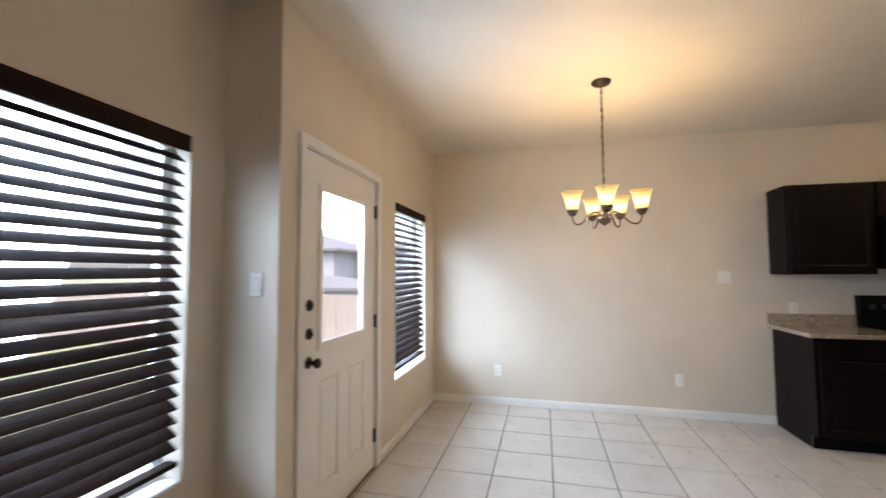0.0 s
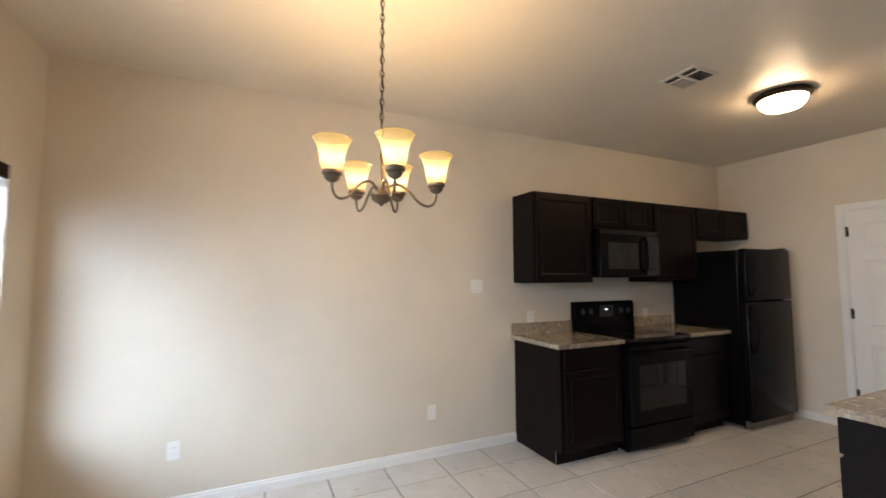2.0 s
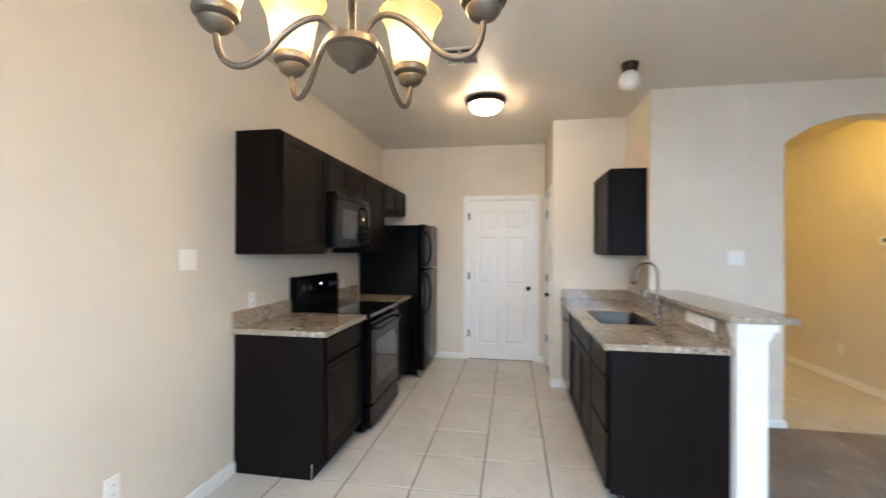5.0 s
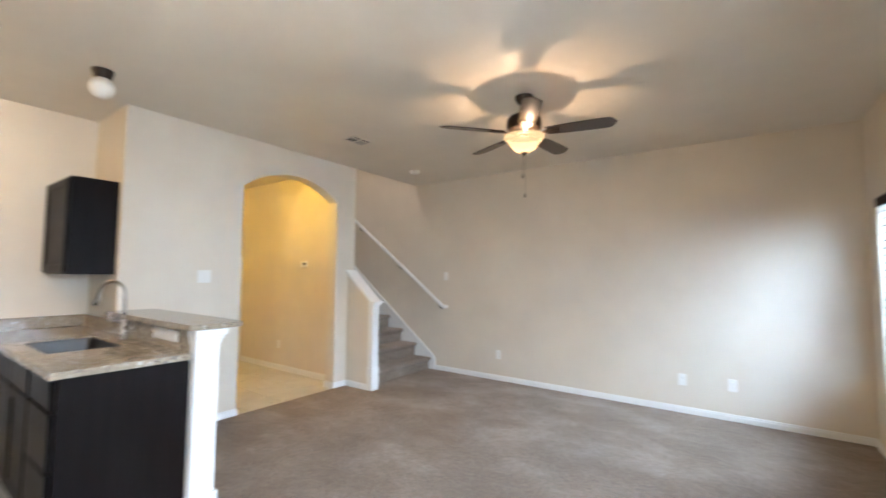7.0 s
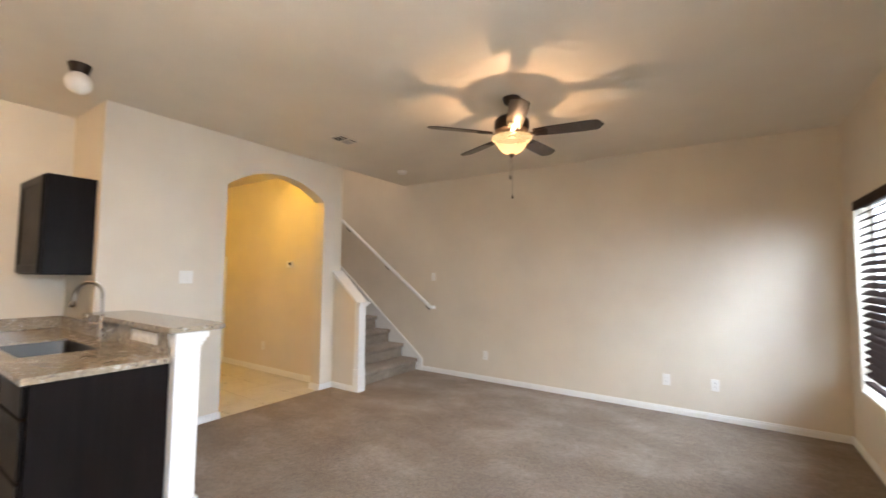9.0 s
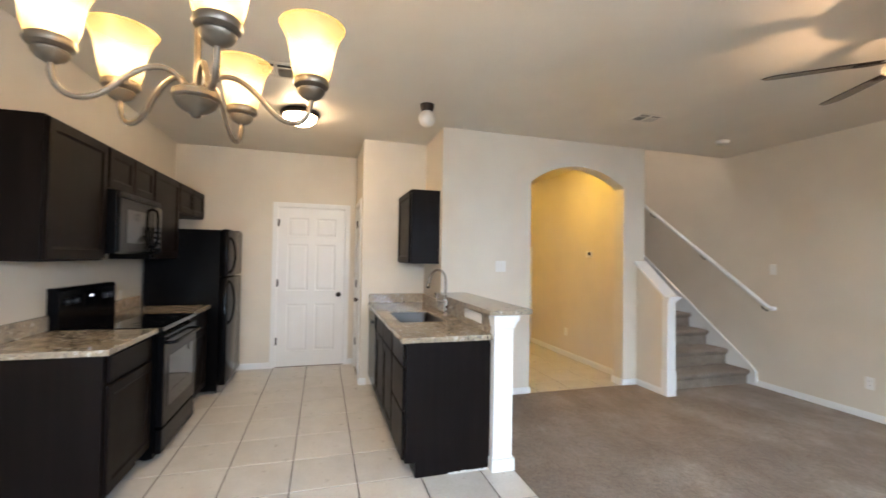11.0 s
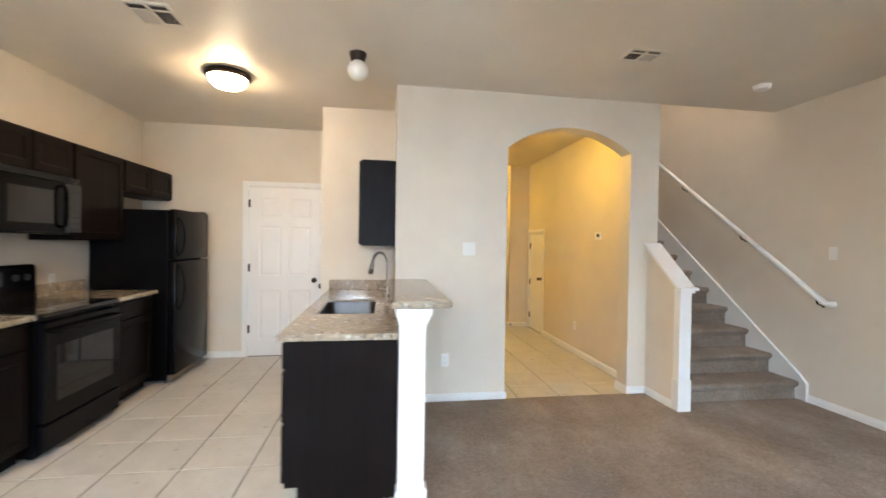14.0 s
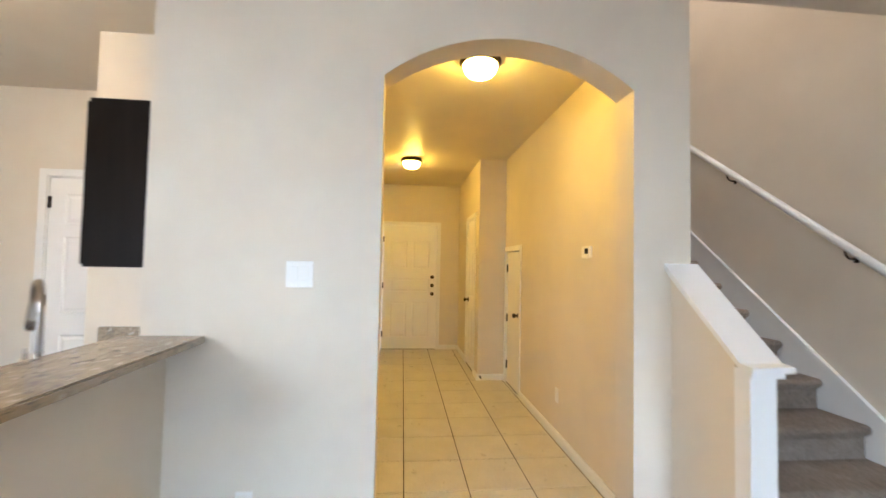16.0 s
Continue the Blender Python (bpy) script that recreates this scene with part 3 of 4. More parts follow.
# ---------------------------------------------------------------- stairs
RUN, RISER, FOOT, SINK = 0.2685, 0.187, 3.262, 0.012
stairs = thing("staircase", pose(0, 0, 0), "carpeted taupe staircase climbing beside the wall", "staircase")
for i in range(15):
    x = FOOT + RUN * i
    z = RISER * i - SINK
    top = z + RISER
    nose = 0.030
    out = [(x, z - 0.02 if i else 0.010), (x + 0.004, top - 0.075), (x - 0.010, top - 0.060), (x - nose, top - 0.042), (x - nose - 0.006, top - 0.022), (x - nose + 0.004, top - 0.004), (x - nose + 0.02, top),
           (x + RUN + 0.01, top), (x + RUN + 0.01, z - 0.02 if i else 0.010)]
    part("step", prism(out, SOUTH + 0.02, PIER - 0.002), CARPET, stairs, "", True)
# skirt board along the outer wall
slope = 0.765
sk = [(3.17, 0.0), (3.17, 0.165), (3.23, 0.215), (7.3, 0.215 + (7.3 - 3.23) * slope), (7.3, (7.3 - 3.3) * slope - 0.1), (3.5, 0.0)]
solid("trim_stair_skirt", prism(sk, SOUTH, SOUTH + 0.018), TRIM, "white stair skirt board on the wall", "trim")
cap = [(3.17, 0.16), (3.23, 0.21), (7.3, 0.21 + (7.3 - 3.23) * slope), (7.3, 0.235 + (7.3 - 3.23) * slope), (3.22, 0.235), (3.158, 0.17), (3.158, 0.0), (3.17, 0.0)]
solid("trim_skirt_cap", prism(cap, SOUTH, SOUTH + 0.026), TRIM, "white moulding along the stair skirt", "trim")

# knee wall with a sloped cap and an end post
KX, KS = 3.09, 0.845
kz = lambda x: 1.045 + (x - KX) * KS
knee = thing("knee_wall", pose(0, 0, 0), "cream half wall beside the stairs with white sloped cap", "half wall", "", "structure")
part("wall_panel", prism([(3.165, 0.0), (ARCH, 0.0), (ARCH, kz(ARCH) - 0.03), (3.165, kz(3.165) - 0.03)], PIER, HALLS), WALL, knee)
part("end_post", boxed(KX, PIER - 0.004, 0.0, 3.165, HALLS + 0.004, kz(KX) - 0.012, bev=0.003), TRIM, knee, "white end post")
bm = boxed(KX - 0.008, PIER - 0.010, 0.0, 3.171, HALLS + 0.010, 0.27, bev=0.003)
part("post_base", bm, TRIM, knee)
part("cap", prism([(KX - 0.045, kz(KX) - 0.010), (KX + 0.005, kz(KX) - 0.012), (ARCH, kz(ARCH) - 0.025), (ARCH, kz(ARCH) + 0.005), (KX + 0.01, kz(KX) + 0.015), (KX - 0.045, kz(KX) + 0.012)], PIER - 0.035, HALLS + 0.035), TRIM, knee, "white sloped cap board")
part("cap_moulding", prism([(KX - 0.022, kz(KX) - 0.034), (KX + 0.005, kz(KX) - 0.036), (ARCH, kz(ARCH) - 0.052), (ARCH, kz(ARCH) - 0.026), (KX + 0.005, kz(KX) - 0.013), (KX - 0.022, kz(KX) - 0.011)], PIER - 0.016, HALLS + 0.016), TRIM, knee)
baseboard(3.16, HALLS, ARCH - 0.016, HALLS, 1)

# handrail
rail = thing("handrail", pose(0, 0, 0), "white wall-mounted handrail on dark brackets", "handrail")
ry = SOUTH + 0.075
r0, r1 = Vector((2.967, ry, 0.925)), Vector((6.6, ry, 0.925 + 3.633 * 0.73))
bm = tube([(2.967, SOUTH, 0.925), (2.967, ry - 0.01, 0.925), r0 + Vector((0.012, 0, 0.006)), r1], [0.024, 0.024, 0.0245, 0.0245], 14)
part("rail", bm, TRIM, rail, "white rounded rail", True)
for x in (3.05, 3.84, 4.71, 5.58):
    z = 0.925 + (x - 2.967) * 0.73 - 0.024
    bm = tube(bezier((x, SOUTH + 0.004, z - 0.055), (x, SOUTH + 0.05, z - 0.06), (x, ry, z - 0.05), (x, ry, z - 0.002), 8), 0.006, 8)
    box(bm, x - 0.014, SOUTH, z - 0.078, x + 0.014, SOUTH + 0.006, z - 0.034, bev=0.003)
    part("bracket", bm, BRONZE, rail, "dark bronze bracket", True)

# ---------------------------------------------------------------- kitchen
def shaker(x0, x1, z0, z1, thick=0.020, rim=0.055, flat=False):
    """A cabinet front: local face towards -y, its back at y = 0."""
    bm = bmesh.new()
    if flat:
        box(bm, x0, -thick, z0, x1, 0, z1, bev=0.004)
        return bm
    steps = [(0.0, -thick + 0.004), (0.004, -thick), (rim, -thick), (rim + 0.006, -thick + 0.005), (rim + 0.014, -thick + 0.009)]
    rings = [[bm.verts.new(p) for p in ((x0 + i, y, z0 + i), (x1 - i, y, z0 + i), (x1 - i, y, z1 - i), (x0 + i, y, z1 - i))] for i, y in steps]
    back = [bm.verts.new(p) for p in ((x0, 0, z0), (x1, 0, z0), (x1, 0, z1), (x0, 0, z1))]
    for a, b in zip([back] + rings, rings):
        for k in range(4):
            bm.faces.new((a[k], a[(k + 1) % 4], b[(k + 1) % 4], b[k]))
    bm.faces.new(rings[-1]), bm.faces.new(list(reversed(back)))
    bmesh.ops.recalc_face_normals(bm, faces=bm.faces)
    return bm


def cabinet(name, m, w, d, h, fronts, label, category, toe=0.0, group="", body_top=None):
    """Local: front at y = 0 looking to -y, depth to +y, x from 0 to w, z from 0 to h."""
    c = thing(name, m, label, category, group)
    if toe:
        side = [(0.066, 0.0), (d, 0.0), (d, h), (0.0, h), (0.0, toe), (0.066, toe)]
        for x0 in (0.0, w - 0.016):
            bm = bmesh.new()
            a = [bm.verts.new((x0, y, z)) for y, z in side]
            b = [bm.verts.new((x0 + 0.016, y, z)) for y, z in side]
            bm.faces.new(a), bm.faces.new(list(reversed(b)))
            for i in range(6):
                bm.faces.new((a[i], b[i], b[(i + 1) % 6], a[(i + 1) % 6]))
            bmesh.ops.recalc_face_normals(bm, faces=bm.faces)
            part("side_panel", bm, ESPRESSO, c)
        part("body", boxed(0.016, 0.001, toe, w - 0.016, d, body_top or h - 0.001), ESPRESSO, c)
        if body_top:
            part("front_rail", boxed(0.016, 0.001, body_top + 0.001, w - 0.016, 0.019, h - 0.001), ESPRESSO, c)
        part("toe_kick", boxed(0.016, 0.068, 0.0, w - 0.016, 0.080, toe), ESPRESSO, c)
    else:
        part("body", boxed(0.0, 0.0, 0.0, w, d, h, bev=0.002), ESPRESSO, c)
    for kind, x0, x1, z0, z1 in fronts:
        part(kind, shaker(x0, x1, z0, z1, flat=kind == "drawer_front"), ESPRESSO, c, m=pose(0, -0.001, 0))
    return c


BY, BH, TOE = 4.32, 0.878, 0.10
G = "kitchen cabinets"
cabinet("base_cabinet", pose(2.21, BY, 0), 0.637, NORTH - BY, BH, [("drawer_front", 0.03, 0.607, 0.72, 0.86), ("door", 0.03, 0.607, 0.115, 0.70)], "espresso wood base cabinet with a drawer and one door", "cabinet", TOE, G)
cabinet("base_cabinet", pose(3.617, BY, 0), 0.605, NORTH - BY, BH, [("drawer_front", 0.03, 0.575, 0.72, 0.86), ("door", 0.03, 0.575, 0.115, 0.70)], "espresso wood base cabinet between range and refrigerator", "cabinet", TOE, G)
UY = 4.615
UD = NORTH - UY
cabinet("wall_cabinet", pose(2.21, UY, 1.372), 0.638, UD, 0.777, [("door", 0.012, 0.626, 0.012, 0.765)], "espresso wood wall cabinet with one tall door", "cabinet", 0, G)
cabinet("wall_cabinet", pose(2.85, UY, 1.852), 0.786, UD, 0.297, [("door", 0.012, 0.388, 0.012, 0.285), ("door", 0.398, 0.774, 0.012, 0.285)], "short espresso wall cabinet above the microwave", "cabinet", 0, G)
cabinet("wall_cabinet", pose(3.638, UY, 1.372), 0.645, UD, 0.777, [("door", 0.012, 0.633, 0.012, 0.765)], "espresso wood wall cabinet beside the microwave", "cabinet", 0, G)
cabinet("wall_cabinet", pose(4.285, UY, 1.837), 0.90, UD, 0.312, [("door", 0.012, 0.443, 0.012, 0.300), ("door", 0.453, 0.883, 0.012, 0.300)], "short espresso wall cabinet above the refrigerator", "cabinet", 0, G)
cabinet("wall_cabinet", pose(4.253, 2.362, 1.365, 0, 0, 180), 0.635, 0.296, 0.748, [("door", 0.012, 0.623, 0.012, 0.736)], "espresso wood wall cabinet above the sink counter", "cabinet", 0, G)
IY = 2.672
ID = IY - 2.088
# island units face north; local x runs from east to west
cabinet("base_cabinet", pose(2.655, IY, 0, 0, 0, 180), 0.45, ID, BH, [("drawer_front", 0.015, 0.432, 0.72, 0.86), ("drawer_front", 0.015, 0.432, 0.435, 0.705), ("drawer_front", 0.015, 0.432, 0.115, 0.42)], "espresso drawer base cabinet at the counter's end", "cabinet", TOE, G)
cabinet("base_cabinet", pose(3.60, IY, 0, 0, 0, 180), 0.943, ID, BH, [("drawer_front", 0.02, 0.465, 0.72, 0.86), ("drawer_front", 0.48, 0.925, 0.72, 0.86), ("door", 0.02, 0.465, 0.115, 0.705), ("door", 0.48, 0.925, 0.115, 0.705)], "espresso sink base cabinet with two doors", "cabinet", TOE, G, 0.68)

dw = thing("dishwasher", pose(4.225, IY, 0, 0, 0, 180), "black built-in dishwasher under the granite counter", "dishwasher")
part("body", boxed(0.0, 0.004, 0.06, 0.612, ID, BH - 0.002), BLACKMATT, dw)
part("door", boxed(0.004, -0.024, 0.115, 0.608, 0.002, 0.72, bev=0.006), BLACKGLOSS, dw)
part("control_panel", boxed(0.004, -0.032, 0.726, 0.608, 0.002, 0.868, bev=0.006), BLACKGLOSS, dw)
part("handle", boxed(0.20, -0.046, 0.744, 0.41, -0.030, 0.77, bev=0.005), BLACKMATT, dw)
part("toe_panel", boxed(0.004, 0.05, 0.0, 0.608, 0.064, 0.11), BLACKMATT, dw)

# counters
CT0, CT1 = BH, 0.912


def slab(name, pieces, label, category="countertop"):
    c = thing(name, pose(0, 0, 0), label, category)
    for kind, dims in pieces:
        bm = bmesh.new()
        for q in dims:
            box(bm, *q, bev=0.003)
        part(kind, bm, GRANITE, c)
    return c


slab("countertop", [("top", [(2.172, 4.282, CT0, 2.851, NORTH - 0.001, CT1)]), ("backsplash", [(2.172, NORTH - 0.022, CT1, 2.851, NORTH - 0.001, CT1 + 0.10)])], "speckled beige granite countertop beside the range")
slab("countertop", [("top", [(3.614, 4.282, CT0, 4.245, NORTH - 0.001, CT1)]), ("backsplash", [(3.614, NORTH - 0.022, CT1, 4.245, NORTH - 0.001, CT1 + 0.10)])], "speckled beige granite countertop beside the refrigerator")
SX0, SX1, SY0, SY1 = 2.80, 3.46, 2.225, 2.60
sink_counter = slab("countertop", [("backsplash", [(2.235, 2.066, CT1 - 0.03, ARCH, 2.087, 1.049)]), ("backsplash", [(ARCH, 2.066, CT0, 4.233, 2.0875, CT1 + 0.10)]),
                                   ("side_splash", [(4.233, 2.066, CT1, 4.254, 2.70, CT1 + 0.10)])],
                    "speckled beige granite sink countertop with raised backsplash")
bm = bmesh.new()
rects = []
for z in (CT0, CT1):
    for x0, y0, x1, y1 in ((2.170, 2.088, 4.254, 2.71), (SX0, SY0, SX1, SY1)):
        rects.append([bm.verts.new(p) for p in ((x0, y0, z), (x1, y0, z), (x1, y1, z), (x0, y1, z))])
ol, il, ou, iu = rects
for k in range(4):
    n = (k + 1) % 4
    bm.faces.new((ol[k], ol[n], il[n], il[k])), bm.faces.new((ou[k], ou[n], iu[n], iu[k]))
    bm.faces.new((ol[k], ol[n], ou[n], ou[k])), bm.faces.new((il[k], il[n], iu[n], iu[k]))
bmesh.ops.recalc_face_normals(bm, faces=bm.faces)
bmesh.ops.bevel(bm, geom=[e for e in bm.edges if e.verts[0].co.z > CT1 - 1e-4 and e.verts[1].co.z > CT1 - 1e-4 and (e.is_boundary or e.calc_face_angle(0) > 0.5)], offset=0.003, segments=2, affect="EDGES")
part("top", bm, GRANITE, sink_counter)

# half wall under the raised bar
bar_wall = thing("bar_half_wall", pose(0, 0, 0), "cream half wall carrying the raised granite bar", "half wall", "", "structure")
part("wall_panel", boxed(2.215, 1.955, 0.0, ARCH, 2.065, 1.048), WALL, bar_wall)
part("end_post", boxed(2.150, 1.945, 0.0, 2.214, 2.085, 1.047, bev=0.003), TRIM, bar_wall, "white end post")
part("post_base", boxed(2.134, 1.929, 0.0, 2.216, 2.095, 0.085, bev=0.005), TRIM, bar_wall)
bm = bmesh.new()
for i, (o, z0, z1) in enumerate(((0.010, 0.962, 0.985), (0.020, 0.985, 1.008), (0.032, 1.008, 1.0475))):
    box(bm, 2.150 - o, 1.945 - o, z0, 2.217, 2.085 + o * 0.5, z1, bev=0.003)
part("crown_moulding", bm, TRIM, bar_wall)
bm = bmesh.new()
outline = []
for cx, cy, a0 in ((2.165, 1.855, 180), (2.13, 2.115, 90)):
    r = 0.055 if a0 == 180 else 0.02
    outline += [(cx + r * math.cos(radians(a0 + s * 15)), cy + r * math.sin(radians(a0 + s * 15))) for s in (range(0, 7) if a0 == 180 else range(6, -1, -1))]
low = sorted([p for p in outline if p[1] < 2.0], key=lambda p: p[0])
high = sorted([p for p in outline if p[1] > 2.0], key=lambda p: p[0])
ring = [(ARCH - 0.001, 1.80)] + sorted(low, key=lambda p: -p[0]) + high + [(ARCH - 0.001, 2.135)]
lo = [bm.verts.new((x, y, 1.05)) for x, y in ring]
hi = [bm.verts.new((x, y, 1.082)) for x, y in ring]
bm.faces.new(lo), bm.faces.new(hi)
for i in range(len(ring)):
    bm.faces.new((lo[i], lo[(i + 1) % len(ring)], hi[(i + 1) % len(ring)], hi[i]))
bmesh.ops.recalc_face_normals(bm, faces=bm.faces)
bmesh.ops.bevel(bm, geom=[e for e in bm.edges if abs(e.verts[0].co.z - e.verts[1].co.z) < 1e-6], offset=0.005, segments=2, affect="EDGES")
solid("bar_top", bm, GRANITE, "polished beige granite raised bar top", "bar top", "", True)

# dried white caulk along the end panel's foot, and a bright strip at the other cabinet's foot
rng = random.Random(3)
bm = bmesh.new()
y = 2.10
while y < 2.37:
    w, hgt = rng.uniform(0.012, 0.035), rng.uniform(0.004, 0.016)
    box(bm, 2.1965, y, 0.0, 2.2045, y + w, hgt, bev=0.0015)
    y += w * 0.8
tagged(solid("caulk_smear", bm, TRIM, "ragged white dried caulk under the end panel", "caulk", "", True), kind="stuff")
solid("metal_strip", boxed(2.2068, 4.386, 0.0, 2.2098, 4.392, 0.10, bev=0.001), STEEL, "small bright metal strip at the cabinet's foot", "metal strip", "")

# sink and tap
sink = thing("kitchen_sink", pose(0, 0, 0), "stainless undermount single-bowl sink set in granite", "sink")
for x0, x1 in ((SX0, SX1),):
    bm = bmesh.new()
    rings = []
    for inset, z in ((0.0, CT1 - 0.012), (0.006, CT1 - 0.03), (0.014, CT1 - 0.16), (0.045, CT1 - 0.185)):
        pts = []
        rc = 0.05
        for cx, cy, a0 in ((x1 - rc, SY1 - rc, 0), (x0 + rc, SY1 - rc, 90), (x0 + rc, SY0 + rc, 180), (x1 - rc, SY0 + rc, 270)):
            for s in range(5):
                a = radians(a0 + s * 22.5)
                pts.append(((cx + rc * math.cos(a)), (cy + rc * math.sin(a)), z))
        mx, my = (x0 + x1) / 2, (SY0 + SY1) / 2
        kx, ky = 1 - inset / ((x1 - x0) / 2), 1 - inset / ((SY1 - SY0) / 2)
        rings.append([bm.verts.new((mx + (x - mx) * kx, my + (y - my) * ky, z)) for x, y, z in pts])
    for a, b in zip(rings, rings[1:]):
        for k in range(20):
            bm.faces.new((a[k], a[(k + 1) % 20], b[(k + 1) % 20], b[k]))
    bm.faces.new(rings[-1])
    bmesh.ops.recalc_face_normals(bm, faces=bm.faces)
    for f in bm.faces:
        f.normal_flip()
    bowl = part("bowl", bm, SATIN_STEEL, sink, "brushed steel bowl", True)
    part("drain", lathe([(0, 0.002), (0.02, 0.002), (0.035, 0.005), (0.042, 0.001), (0.042, 0.0)], 20, ((x0 + x1) / 2, (SY0 + SY1) / 2, CT1 - 0.185)), NICKEL, bowl, "", True)
tap = thing("kitchen_tap", pose(3.14, 2.135, CT1, 0, 0, -46), "brushed nickel gooseneck pull-down kitchen tap", "tap")
part("base", lathe([(0, 0), (0.027, 0), (0.027, 0.005), (0.020, 0.010), (0.0175, 0.016), (0.0175, 0.145), (0.0145, 0.152), (0.0145, 0.156), (0, 0.157)], 24), NICKEL, tap, "", True)
neck = [Vector((0, 0, 0.152)), Vector((0, 0, 0.27)), Vector((0, 0, 0.31))] + bezier((0, 0, 0.315), (0, 0.005, 0.425), (0, 0.140, 0.440), (0, 0.166, 0.330), 18)
part("spout", tube(neck, 0.0118, 14), NICKEL, tap, "", True)
part("spray_head", tube([(0, 0.1655, 0.332), (0, 0.168, 0.320), (0, 0.170, 0.312), (0, 0.182, 0.262), (0, 0.187, 0.240), (0, 0.188, 0.235)], [0.0125, 0.0135, 0.0145, 0.0195, 0.0205, 0.017], 18), NICKEL, tap, "tapered pull-down spray head", True)
part("lever", tube([(0, 0.012, 0.118), (-0.012, 0.045, 0.120), (-0.020, 0.070, 0.123), (-0.022, 0.076, 0.131), (-0.023, 0.080, 0.190)], [0.0105, 0.0105, 0.0095, 0.0065, 0.0050], 12), NICKEL, tap, "side lever with an upright stick", True)

# range
rg = thing("kitchen_range", pose(2.8525, 4.262, 0), "black freestanding electric range with glass cooktop", "range")
W = 0.760
part("body", boxed(0.002, 0.03, 0.02, W - 0.002, NORTH - 4.262 - 0.004, 0.885), BLACKGLOSS, rg)
part("cooktop", boxed(0.0, -0.012, 0.886, W, 0.575, 0.916, bev=0.005), BLACKGLASS, rg, "black glass cooktop")
for bx, by, br in ((0.19, 0.14, 0.10), (0.57, 0.14, 0.08), (0.19, 0.41, 0.08), (0.57, 0.41, 0.10)):
    part("burner_ring", lathe([(br - 0.003, 0.0), (br, 0.0006), (br + 0.003, 0.0)], 40, (bx, by, 0.9163)), GREYGLASS, rg, "faint grey burner ring")
bm = prism([(0.0, 0.0), (0.07, 0.0), (0.07, 0.28), (0.02, 0.28), (0.004, 0.26)], 0, W)
bmesh.ops.transform(bm, matrix=Matrix(((0, 1, 0, 0), (1, 0, 0, 0), (0, 0, 1, 0), (0, 0, 0, 1))), verts=bm.verts)
bmesh.ops.recalc_face_normals(bm, faces=bm.faces)
guard = part("backguard", bm, BLACKGLOSS, rg, "black control backguard", m=pose(0, 0.58, 0.905))
part("display", boxed(0.29, -0.004, 0.13, 0.47, 0.008, 0.24, bev=0.002), BLACKGLASS, guard)
for k, (dx, seg) in enumerate(((0.36, 0.006), (0.372, 0.010), (0.386, 0.010))):
    part("clock_digit", boxed(dx, -0.006, 0.195, dx + seg, -0.0045, 0.212), DISPLAY, guard, "pale glowing clock digit")
for kx in (0.085, 0.185, 0.575, 0.675):
    bm = lathe([(0, 0), (0.026, 0), (0.024, 0.012), (0.019, 0.024), (0, 0.026)], 20)
    box(bm, -0.004, -0.019, 0.016, 0.004, 0.019, 0.032, bev=0.002)
    part("knob", bm, BLACKMATT, guard, "", True, pose(kx, 0.010, 0.185, 87))
od = part("oven_door", boxed(0.006, -0.020, 0.225, W - 0.006, 0.029, 0.855, bev=0.008), BLACKGLOSS, rg, "black oven door")
part("window", boxed(0.10, -0.0225, 0.34, W - 0.10, -0.019, 0.70, bev=0.001), BLACKGLASS, od, "black oven window")
part("handle", tube([(0.06, -0.02, 0.80), (0.065, -0.06, 0.80), (0.10, -0.068, 0.80), (W - 0.10, -0.068, 0.80), (W - 0.065, -0.06, 0.80), (W - 0.06, -0.02, 0.80)], 0.012, 12), BLACKGLOSS, od, "black bar handle", True)
part("storage_drawer", boxed(0.006, -0.018, 0.045, W - 0.006, 0.029, 0.210, bev=0.008), BLACKGLOSS, rg)
for x in (0.05, W - 0.05):
    part("leg", boxed(x - 0.02, 0.06, 0.0, x + 0.02, 0.10, 0.021), BLACKMATT, rg)

# microwave
mw = thing("microwave", pose(2.855, 4.525, 1.417), "black over-the-range microwave under the wall cabinet", "microwave")
part("body", boxed(0.0, 0.022, 0.0, 0.757, NORTH - 4.525 - 0.002, 0.434, bev=0.003), BLACKGLOSS, mw)
md = part("door", boxed(0.002, 0.0, 0.012, 0.575, 0.021, 0.385, bev=0.005), BLACKGLOSS, mw)
part("window", boxed(0.10, -0.0025, 0.075, 0.475, 0.001, 0.315, bev=0.001), GREYGLASS, md, "dark grey mesh window")
part("handle", tube([(0.545, 0.002, 0.05), (0.545, -0.03, 0.065), (0.545, -0.040, 0.12), (0.545, -0.040, 0.30), (0.545, -0.03, 0.345), (0.545, 0.002, 0.36)], 0.011, 12), BLACKGLOSS, md, "", True)
part("control_panel", boxed(0.580, 0.0, 0.012, 0.755, 0.021, 0.385, bev=0.005), BLACKGLASS, mw)
bm = bmesh.new()
for k in range(4):
    for j in range(3):
        box(bm, 0.605 + j * 0.045, -0.001, 0.05 + k * 0.045, 0.635 + j * 0.045, 0.0005, 0.078 + k * 0.045)
part("keypad", bm, BLACKMATT, mw)
bm = bmesh.new()
for k in range(4):
    box(bm, 0.02, 0.004, 0.394 + k * 0.010, 0.737, 0.021, 0.399 + k * 0.010)
part("vent_grille", bm, BLACKMATT, mw)

